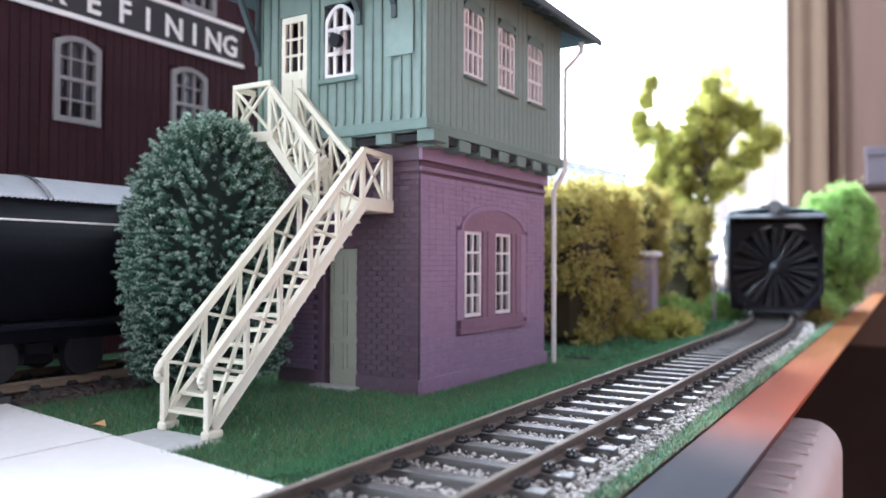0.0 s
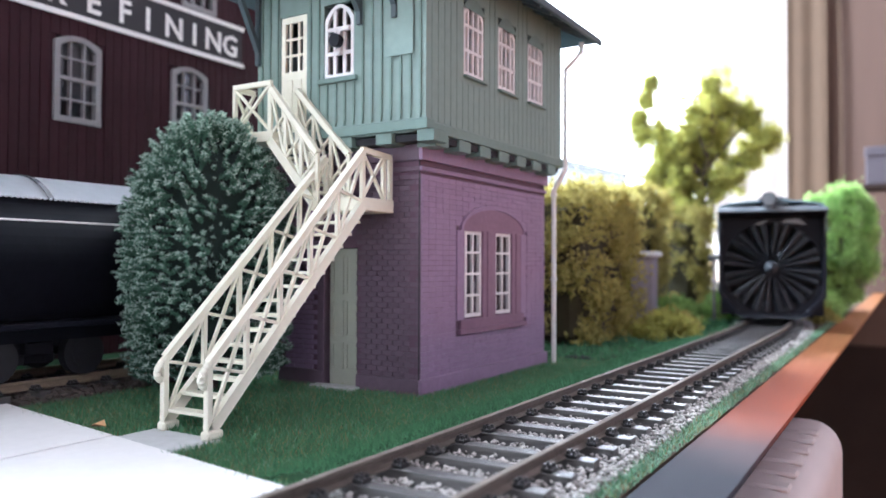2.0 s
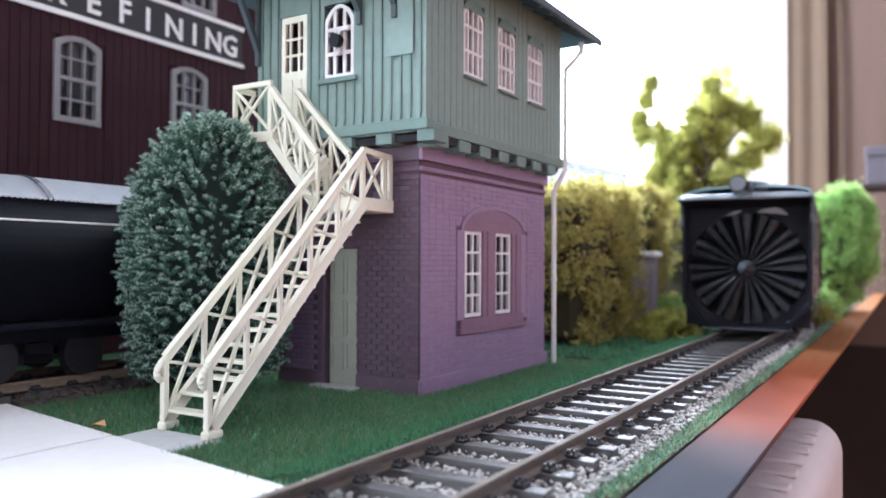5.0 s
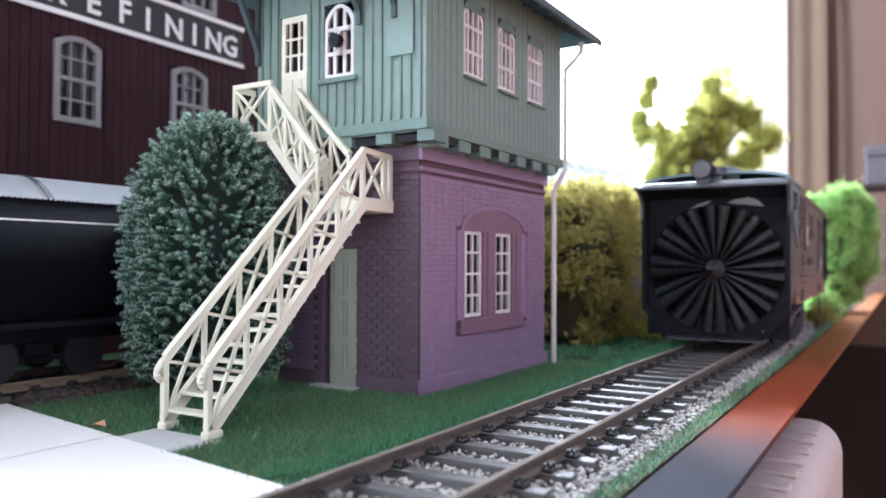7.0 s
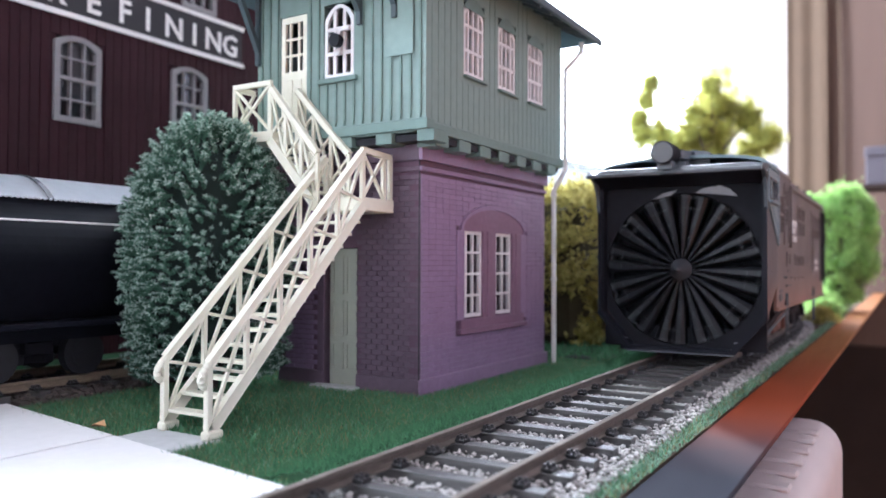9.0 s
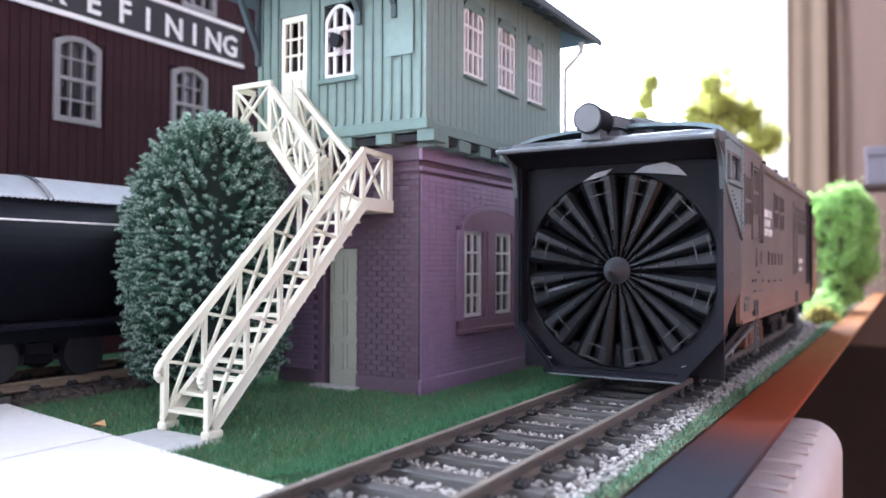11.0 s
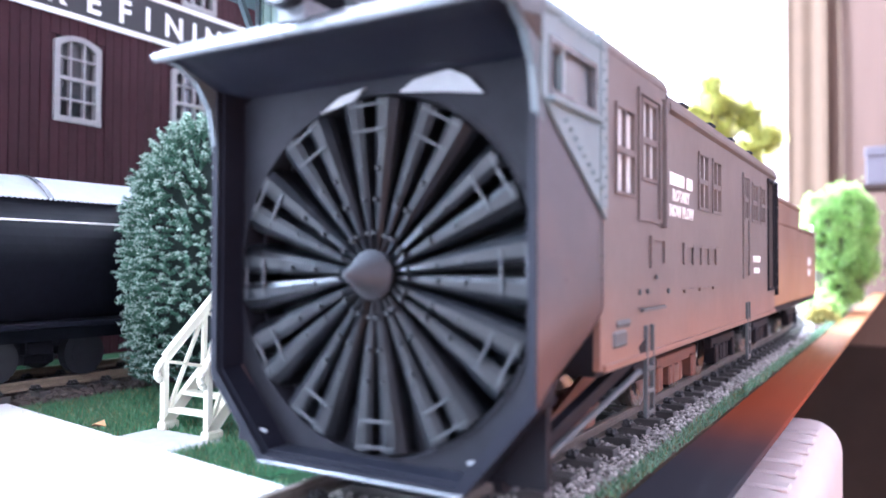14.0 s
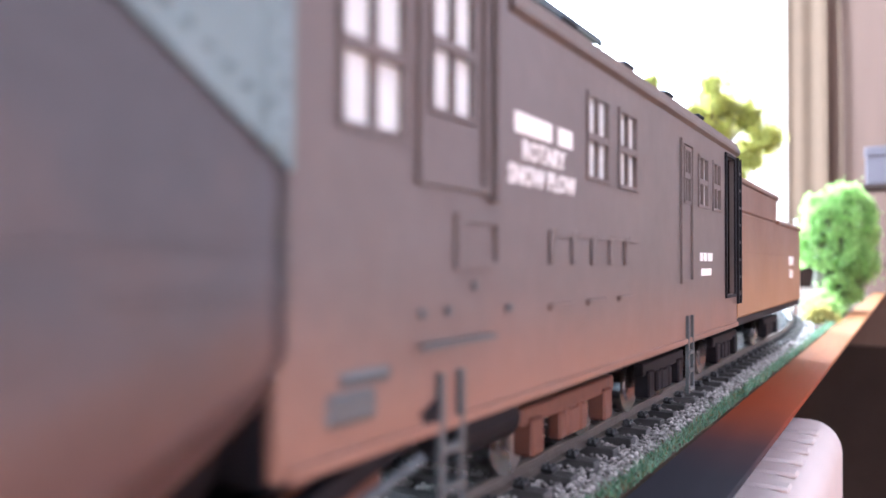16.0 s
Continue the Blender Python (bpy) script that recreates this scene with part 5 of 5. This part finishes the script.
    s = np.tile((np.arange(per) + 0.5) / per, len(outs)) ** 0.75
    d = rng.normal(0, 1, (N, 3))
    d -= o * (d * o).sum(1)[:, None]
    d /= np.linalg.norm(d, axis=1)[:, None]
    d = d + o * rng.uniform(-0.3, 1.2, N)[:, None]
    d /= np.linalg.norm(d, axis=1)[:, None]
    w = np.cross(d, rng.normal(0, 1, (N, 3)))
    w /= np.linalg.norm(w, axis=1)[:, None]
    p = np.repeat(np.array(bases), per, axis=0) + o * (s * L)[:, None]
    fat = rng.uniform(0.55, 0.95, N) * (0.72 + 0.45 * np.sin(s * 2.6))
    tri = np.stack([p - w * 0.15, p + w * 0.15, p + d * fat[:, None]], 1)
    # tips are frosted; upward needles are painted pale too, as if lit from above
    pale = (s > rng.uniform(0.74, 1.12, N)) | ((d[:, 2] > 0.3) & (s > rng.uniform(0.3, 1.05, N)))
    for name, pick, m, label in (("needles", ~pale, PINE, ""), ("frosted_foliage", pale, PINE_TIP_LIT, "pale frosted twig tips, upward needles painted as lit")):
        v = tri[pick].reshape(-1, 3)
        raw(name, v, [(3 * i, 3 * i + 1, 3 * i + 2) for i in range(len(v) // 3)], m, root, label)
    # near-black core: the shade between the twigs put into its colour
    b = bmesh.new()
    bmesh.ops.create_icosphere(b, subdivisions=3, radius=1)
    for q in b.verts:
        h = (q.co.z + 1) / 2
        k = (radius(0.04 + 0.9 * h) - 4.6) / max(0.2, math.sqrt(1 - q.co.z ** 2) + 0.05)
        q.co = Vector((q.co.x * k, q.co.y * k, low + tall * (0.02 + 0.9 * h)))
    part("inner_mass", b, NEEDLE_SHADE, root)


cone_bush()


def foam_tree(base, lobes, seed):
    """Foam foliage in ragged lobes (sideways, height, size) on forked limbs, laid out to fit the camera's view."""
    g = np.random.default_rng(seed)
    root = empty("foam_tree", at(*base))
    tagged(root, "tall yellow-green tree of loose foam foliage clumps", "tree")
    # side is the camera's right, so the lobes match its view
    side = np.array([0.857, 0.515, 0.0])
    away = np.array([-0.515, 0.857, 0.0])
    tb = bar((0, 0, 0), tuple(side * -4 + [0, 0, 58]), 4.2, 9, None, 3.2)
    bar(tuple(side * -4 + [0, 0, 57]), tuple(side * 6 + [0, 0, 112]), 3.0, 8, tb, 1.2)
    part("trunk", tb, BARK, root)
    cs = []
    for u, z, r in lobes:
        c = side * u + away * g.uniform(-10, 10) + np.array([0, 0, z])
        low = side * (-4 + 0.12 * (z - 57)) + np.array([0, 0, max(30.0, z - 28.0)])
        part("limb", bar(tuple(low), tuple(c), 1.3, 6, None, 0.5), BARK, root)
        n = int(14 + 0.5 * r * r)
        d = g.normal(0, 1, (n, 3))
        d /= np.linalg.norm(d, axis=1)[:, None]
        cs += list(c + d * np.abs(g.normal(0.5, 0.42, n) * r)[:, None] * [1, 1, 1.1])
    tufts(g, cs, 105, 1.7, 0.95, "crown", YELLOW_LEAF, root)


foam_tree((-103.0, 470.0, -4.0), ((12, 124, 12), (28, 116, 9), (34, 101, 8), (9, 104, 11), (24, 92, 7), (-5, 98, 14), (-24, 96, 10), (-33, 106, 7), (-36, 116, 5), (-34, 126, 4), (-33, 136, 3), (-24, 108, 5), (-18, 72, 9), (-8, 115, 9), (-10, 77, 14), (8, 78, 10), (-28, 80, 7), (-16, 90, 10), (-11, 58, 13), (1, 134, 5), (18, 84, 7)), 4)


def dome_tree(base, tall, wide, seed):
    """A close dome of foliage on a pale trunk that shows below it."""
    g = np.random.default_rng(seed)
    root = empty("green_tree", at(*base))
    tagged(root, "fresh green dome-shaped tree with a pale trunk", "tree")
    part("trunk", bar((-9, -4, 0), (-4, 0, tall * 0.5), 3.0, 9, None, 2.2), PALE_BARK, root)
    # dark core: shade deep inside the dome, put into its colour
    part("inner_mass", bar((0, 0, tall * 0.2), (0, 0, tall * 0.85), wide * 0.36, 14, None, wide * 0.2), HEDGE_SHADE, root)
    n = 330
    d = g.normal(0, 1, (n, 3))
    d /= np.linalg.norm(d, axis=1)[:, None]
    lump = 1 + 0.1 * np.sin(d[:, 0] * 5 + d[:, 2] * 7)
    cs = d * lump[:, None] * [wide / 2, wide / 2, tall * 0.47] + [0, 0, tall * 0.55]
    tufts(g, cs[(cs[:, 2] > 6) & ~((cs[:, 2] < tall * 0.42) & (cs[:, 0] < -wide * 0.2))], 95, 2.0, 1.25, "crown", GREEN_LEAF, root)


dome_tree((-38.0, 545.0, -4.0), 74, 41, 9)


def hedge(base, wx, wy, tall, leaf, seed, label, name="hedge"):
    rng = np.random.default_rng(seed)
    root = empty(name, at(*base))
    tagged(root, label, "hedge", group="hedges beside the track")
    # dark block inside stands for the shade behind the leaves
    part("stem_core", box(-wx * 0.4, wx * 0.4, -wy * 0.42, wy * 0.42, 0, tall * 0.9, 3.0), HEDGE_SHADE, root)
    cs = []
    for k in range(int(42 * (wx * wy + wx * tall + wy * tall) / 900) + 24):
        p = np.array([rng.uniform(-wx / 2, wx / 2), rng.uniform(-wy / 2, wy / 2), rng.uniform(2, tall)])
        ax = rng.integers(0, 3)
        if ax == 0:
            p[0] = wx / 2 * rng.choice([-1, 1])
        elif ax == 1:
            p[1] = wy / 2 * rng.choice([-1, 1])
        else:
            p[2] = tall * rng.uniform(0.9, 1.02)
        cs.append(p)
    tufts(rng, cs, 56, 1.9, 1.15, "foliage", leaf, root)


hedge((-117, 280, -4), 46, 62, 56, OLIVE_LEAF, 21, "clipped olive hedge with yellowing leaves")
hedge((-132, 345, -4), 34, 44, 62, YELLOW_LEAF, 22, "tall yellow-green hedge block beside the track")
hedge((-128, 392, -4), 40, 30, 66, OLIVE_LEAF, 23, "olive hedge block farther along")
hedge((-122, 455, -4), 46, 30, 60, OLIVE_LEAF, 24, "low dark hedge under the tall tree")


def mound(name, base, wide, tall, leaf, seed, label):
    rng = np.random.default_rng(seed)
    a = rng.uniform(0, 2 * np.pi, 60)
    r = np.sqrt(rng.random(60))
    cs = np.stack([r * np.cos(a) * wide / 2, r * np.sin(a) * wide / 2, tall * (1 - r ** 2) * rng.uniform(0.5, 1, 60)], 1)
    ob = tufts(rng, cs, 50, 1.6, 1.2, name, leaf)
    ob.matrix_world = at(*base)
    tagged(ob, label, "shrub", group="shrubs beside the track")


for i, (x, y, w, h, m, lab) in enumerate(((-80, 300, 24, 9, YELLOW_LEAF, "low yellowish shrub beside the track"), (-98, 380, 34, 12, GREEN_LEAF, "low bright green shrub under the hedge"), (-84, 420, 22, 14, GREEN_LEAF, "bright green shrub by the signal"), (-90, 340, 26, 8, OLIVE_LEAF, "low olive shrub beside the hedge"),
                                         (-39, 470, 14, 9, GREEN_LEAF, "pale green shrub at the track edge"), (-43, 515, 22, 12, GREEN_LEAF, "bright green shrub under the green tree"), (-37, 430, 10, 6, OLIVE_LEAF, "small olive shrub beside the verge"))):
    mound("shrub", (x, y, -4.0), w, h, m, 40 + i, lab)


def gate_post(x, y):
    root = empty("gate_post", at(x, y, -4.0))
    tagged(root, "mauve-grey gate post with a white cap", "post")
    part("shaft", box(-5, 5, -5, 5, 0, 32, 0.4), MAUVE, root)
    part("cap", box(-6.6, 6.6, -6.6, 6.6, 32, 34.6, 0.6), WINDOW_WHITE, root, "white cap")


gate_post(-104, 352)
pw = empty("far_parapet", at(-205, 560, -4.0))
tagged(pw, "pale grey low wall behind the hedge", "wall")
part("wall", prism([(-121, 0), (25, 0), (25, 93), (-121, 134)], "y", -4, 4, 0.6), GREY_PANEL, pw)
part("coping", prism([(-121, 134.1), (26, 93.1), (26, 97), (-121, 138)], "y", -6, 6, 0.6), GREY_PANEL, pw)


def marker(x, y):
    root = empty("signal_post", at(x, y, -4.0))
    tagged(root, "small grey signal post with a round lamp", "signal")
    part("mast", bar((0, 0, 0), (0, 0, 31), 0.8, 8), MAUVE, root)
    part("lamp", bar((-2.6, -0.5, 32.4), (2.6, -0.5, 32.4), 1.5, 10), WINDOW_GREY, root)


marker(-84, 405)

disc = part("drain_cover", join(bar((0, 0, 0), (0, 0, 0.7), 4.2, 20), bar((0, 0, 0.7), (0, 0, 0.9), 3.2, 16)), PAINT_BLACK)
disc.matrix_world = at(-84.5, 219, -4.0)
tagged(disc, "round black drain cover in the grass", "drain cover")
leaf = raw("dry_leaf", [(-1.6, -0.4, 0), (0, -0.9, 0.5), (1.7, 0.2, 0.1), (0.2, 0.8, 0.9), (-1.6, -0.4, 0.15), (0, -0.9, 0.65), (1.7, 0.2, 0.25), (0.2, 0.8, 1.05)],
           [(0, 1, 2, 3), (4, 5, 6, 7), (0, 1, 5, 4), (1, 2, 6, 5), (2, 3, 7, 6), (3, 0, 4, 7)], mat("dry_leaf_brown", (0.5, 0.3, 0.14), 0.8, vary=0.2, grain=900, bump=0.2))
leaf.matrix_world = at(-117.6, 81.8, -3.2)
tagged(leaf, "small dry brown leaf on the verge", "leaf")

# ---- loose cover: turf fibres and ballast ----
rng = np.random.default_rng(7)


def scatter(n, x0, x1, y0, y1, z, keep=None):
    p = np.stack([rng.uniform(x0, x1, n), rng.uniform(y0, y1, n), np.full(n, z)], 1)
    return p if keep is None else p[keep(p)]


def open_turf(p):
    tower = (p[:, 0] > -128.5) & (p[:, 0] < -88.6) & (p[:, 1] > 138.5) & (p[:, 1] < 203)
    pad = (p[:, 0] > -111) & (p[:, 0] < -94) & (p[:, 1] < 88)
    return ~tower & ~pad & (p[:, 1] > 72.9 + (p[:, 0] + 72) * -0.152 + rng.normal(0, 0.5, len(p))) & (p[:, 0] > -147 + rng.normal(0, 0.7, len(p)))


turf = fibres(rng, scatter(120000, -150, -66, 70, 215, -4.0, open_turf), 1.15, 0.10, 0.5, 0, "grass", GRASS)
tagged(turf, "short green flock grass round the tower", "grass", kind="stuff")
turf2 = fibres(rng, scatter(15000, -150, -66, 70, 215, -4.0, open_turf), 1.5, 0.075, 0.6, 0, "grass", GRASS_STRAW)
tagged(turf2, "straw-coloured fibres among the grass", "grass", kind="stuff")
on_bank = scatter(16000, -74, -61.5, 74.5, 292, 0.0)
on_bank[:, 2] = np.interp(on_bank[:, 0], [-77, -72, -65.8, -61.4], [-4.4, -3.45, -1.95, -1.95])
tagged(fibres(rng, on_bank, 1.1, 0.10, 0.5, 0, "grass", GRASS), "short green flock grass along the rail", "grass", kind="stuff")
flecks = fibres(rng, scatter(12000, -150, -61.5, 70, 215, -4.0, open_turf), 1.1, 0.11, 0.7, 0, "grass", GRASS_TEAL)
tagged(flecks, "pale teal fibres among the grass", "grass", kind="stuff")
turf3 = fibres(rng, scatter(9000, -180, -66, 215, 520, -4.0), 2.2, 0.3, 0.5, 0, "grass", GRASS)
tagged(turf3, "green flock grass farther along the track", "grass", kind="stuff")
tagged(fibres(rng, scatter(1700, -33.2, -30.3, 40, 420, -4.0), 1.2, 0.11, 0.6, 0, "verge_grass", GRASS), "dark green grass fibres along the wooden edge", "grass", kind="stuff")
tagged(fibres(rng, scatter(1100, -33.8, -30.3, 40, 420, -4.0), 1.3, 0.11, 0.7, 0, "verge_grass", GRASS_STRAW), "straw-coloured fibres along the wooden edge", "grass", kind="stuff")
verge = fibres(rng, scatter(3600, -33.4, -30.3, 40, 420, -4.0), 1.4, 0.11, 0.6, 0, "verge_grass", GRASS_TEAL)
tagged(verge, "pale teal grass fibres along the wooden edge", "grass", kind="stuff")


def ballast(n, x0, x1, s0, s1, z0, z1, size, follow, seed):
    g = np.random.default_rng(seed)
    ico_v = np.array([(0, 0, 1), (0.9, 0, 0.3), (0.2, 0.9, 0.25), (-0.8, 0.5, 0.2), (-0.7, -0.6, 0.3), (0.3, -0.9, 0.2), (0.5, 0.5, -0.7), (-0.6, 0.1, -0.7), (0.3, -0.5, -0.8)])
    ico_f = [(0, 1, 2), (0, 2, 3), (0, 3, 4), (0, 4, 5), (0, 5, 1), (1, 6, 2), (2, 6, 3), (3, 6, 7), (3, 7, 4), (4, 7, 8), (4, 8, 5), (5, 8, 1), (1, 8, 6), (6, 8, 7)]
    v, f = [], []
    for i in range(n):
        px, py, a = follow(g.uniform(s0, s1))
        u = g.uniform(x0, x1)
        c = np.array([px + u * math.cos(radians(a)), py + u * math.sin(radians(a)), g.uniform(z0, z1)])
        t = g.uniform(0, 6.3)
        m = np.array([[math.cos(t), -math.sin(t), 0], [math.sin(t), math.cos(t), 0], [0, 0, 1]]) * (size * g.uniform(0.6, 1.3))
        k = len(v)
        v += list(ico_v * [1, g.uniform(0.7, 1), g.uniform(0.6, 0.9)] @ m.T + c)
        f += [(k + p, k + q, k + r) for p, q, r in ico_f]
    return raw("ballast", v, f, STONE)


for n, x0, x1, s0, s1, z0, z1, size, seed in ((31000, -16, 16.8, 40, 260, -4.2, -2.85, 0.43, 1), (5000, -16, 18, 260, 620, -4.3, -3.0, 0.8, 2), (1500, -17, -14, 50, 200, -4.3, -3.8, 0.5, 3)):
    tagged(ballast(n, x0, x1, s0, s1, z0, z1, size, line, seed), "pale grey ballast stones between the sleepers", "ballast", kind="stuff")

stones = ballast(5200, -18.5, 18.5, 88, 300, -3.3, -2.6, 0.75, lambda s: (-165.6, s, 0.0), 6)
stones.data.materials[0] = SIDING_STONE
tagged(stones, "brown ballast stones along the siding", "ballast", kind="stuff")

# ---- beyond the layout ----
build_curtain(-276, -96, 1230, 42, 1380, 5, CURTAIN, "pale translucent curtain in front of the window", 3)
build_curtain(-110, -71, 900, 36, 1380, 2, CURTAIN_BROWN, "brown curtain gathered at the window's side", 1.8)
cb = empty("cupboard", at(-73, 912, -60))
tagged(cb, "tall plain brown wooden cupboard beside the window", "cupboard")
part("side_panel", box(0, 400, 0, 28, 0, 1440, 1.0), CUPBOARD, cb)
part("rail", box(0, 400, -3, 0, 85, 91, 0.4), CUPBOARD, cb)
part("edge_post", box(-2.5, 4, -3.5, 0, 0, 1440, 0.6), CUPBOARD, cb)
part("plinth", box(-150, 400, 2, 28, -740, 0), FLOOR_DARK, cb)


def hanging_cable(x, y, z0, z1, r):
    v, f, n = [], [], 24
    for i in range(n + 1):
        cx = x + 2.0 * math.sin(i * 0.4)
        v += [(cx + r * math.cos(k * math.pi / 4), y + r * math.sin(k * math.pi / 4), z0 + (z1 - z0) * i / n) for k in range(8)]
    for i in range(n):
        f += [(8 * i + k, 8 * i + (k + 1) % 8, 8 * i + 8 + (k + 1) % 8, 8 * i + 8 + k) for k in range(8)]
    f += [tuple(range(8)), tuple(range(8 * n, 8 * n + 8))]
    tagged(raw("hanging_cable", v, f, CURTAIN_BROWN, smooth=True), "thin brown cable hanging down the cupboard side", "cable")


hanging_cable(-60, 906, 62, 800, 1.4)


def ribbed_case():
    root = empty("ribbed_case", at(0, 0, 0))
    tagged(root, "off-white rounded plastic case with moulded ribs", "case")
    b = box(-60, -13.6, 120, 215, -100, -13.2)
    bmesh.ops.bevel(b, geom=[e for e in b.edges], offset=7.0, segments=5, profile=0.5, affect="EDGES")
    part("shell", b, WHITE_PLASTIC, root, smooth=True)
    for k in range(7):
        part("rib", box(-40, -17, 130 + k * 10, 134 + k * 10, -13.6, -12.6, 0.4), WHITE_PLASTIC, root)
    part("stand", box(-50, -20, 130, 205, -800, -100), FLOOR_DARK, root)


ribbed_case()


def side_shelf():
    root = empty("side_shelf")
    tagged(root, "dark wooden shelf stand beside the layout", "shelf")
    for x in (10.0, 90.0):
        part("post", box(x - 4, x + 4, 756, 764, -800, 118, 0.8), FLOOR_DARK, root)
    part("shelf_board", box(-32, 96, 744, 776, 89, 93, 0.6), FLOOR_DARK, root)
    bx = empty("storage_box", at(-6, 760, 93))
    tagged(bx, "pale lilac storage box on a dark shelf", "box")
    part("body", box(-24, 24, -12, 12, 0, 24, 1.2), LILAC, bx)
    part("lid", box(-25, 25, -13, 13, 24, 33, 1.2), LILAC, bx)


side_shelf()

# ---- bricks of the tower, last: single pieces by the stair, joined courses on the long wall ----
def build_bricks():
    course, long = 1.16, 2.9
    proto = part("brick", box(-1.38, 1.38, -0.02, 0.4, -0.5, 0.5, 0.08), BRICK_SHADED, TOWER)
    half = part("brick", box(-0.68, 0.68, -0.02, 0.4, -0.5, 0.5, 0.08), BRICK_SHADED, TOWER)
    jit = random.Random(8)
    started = [False, False]

    def lay(ob, k, x, z):
        m = at(x, jit.uniform(-0.06, 0.04), z)
        if not started[k]:
            ob.matrix_local = m
            started[k] = True
        else:
            again(ob, m, TOWER)

    rows = int((46.6 - 0.0) / course)
    for r in range(rows):
        z = 0.4 + r * course
        if 44.3 < z < 45.9:
            continue
        off = 0.0 if r % 2 else 1.45
        for k in range(6):
            x = -1.55 - off - k * long
            if x - 1.4 > -17.5:
                lay(proto, 0, x, z)
        if off:
            lay(half, 1, -0.85, z)
    v, f = [], []

    def block(x0, x1, y0, y1, z0, z1):
        k = len(v)
        v.extend([(x, y, z) for x in (x0, x1) for y in (y0, y1) for z in (z0, z1)])
        f.extend([tuple(k + q for q in t) for t in ((0, 1, 3, 2), (4, 6, 7, 5), (0, 4, 5, 1), (2, 3, 7, 6), (0, 2, 6, 4), (1, 5, 7, 3))])

    for r in range(rows):
        z = 0.4 + r * course
        if 44.3 < z < 45.9:
            continue
        off = 0.0 if r % 2 else 1.45
        for k in range(5):
            x1 = -28.8 - off - k * long
            if x1 - 2.7 > -40.3:
                block(x1 - 2.76, x1, jit.uniform(-0.06, 0.04), 0.36, z - 0.5, z + 0.5)
    raw_left = raw("brick_rest", v, f, BRICK_HAZED, TOWER)
    tagged(raw_left, kind="stuff")
    v, f = [], []
    for r in range(rows):
        z = 0.4 + r * course
        if 44.3 < z < 45.9:
            continue
        off = 0.0 if r % 2 else 1.45
        k = 0
        while True:
            y0 = 0.1 + off + k * long - (1.45 if off else 0)
            y1 = y0 + 2.82
            k += 1
            if y1 > 64.3:
                break
            if 16.6 < y1 and y0 < 49.4 and 7.9 < z < 39.4 and (z < 33.0 or ((y0 + y1) / 2 - 33.0) ** 2 / 16.2 ** 2 + (z - 32.4) ** 2 / 6.2 ** 2 < 1.0):
                continue
            block(-0.36, jit.uniform(-0.03, 0.03), y0, y1, z - 0.54, z + 0.54)
    tagged(raw("brick_rest", v, f, BRICK_HAZED, TOWER), kind="stuff")


build_bricks()


# ---- motion ----
FRONT = [(0.0, 401), (0.5, 389.5), (1.0, 377.5), (1.5, 366), (2.0, 353), (2.5, 341), (3.0, 329), (3.5, 317.5), (4.0, 306.5), (5.2, 277.5), (6.5, 247), (7.0, 236.5), (7.5, 226.5), (8.0, 216.5),
         (8.5, 207), (9.0, 198), (10.2, 168.5), (11.5, 133.5), (12.0, 119.5), (12.5, 105.5), (13.0, 92), (13.5, 77.8), (14.0, 64.6), (14.5, 52.8), (15.0, 40.1), (15.5, 28.2), (16.0, 14.0)]


def riding(front, a, b):
    """The pose of a vehicle whose bogie centres lie a and b behind its nose, with the nose at front."""
    ax, ay, _ = line(front + a)
    bx, by, _ = line(front + b)
    turn = math.degrees(math.atan2(-(bx - ax), by - ay))
    d = Vector((bx - ax, by - ay)).normalized()
    return at(ax - d.x * a, ay - d.y * a, 0, turn)


def motions():
    walk(PLOW, [(t, riding(s, 24, 122)) for t, s in FRONT])
    walk(TENDER, [(t, riding(s + 151, 24, 94)) for t, s in FRONT])
    walk(WHEEL, [(t, pose(0, 0.0022, 0.0234, 0, 4.9 + FAN_RATE * t, 0)) for t in [i * 0.4 for i in range(41)]])


motions()
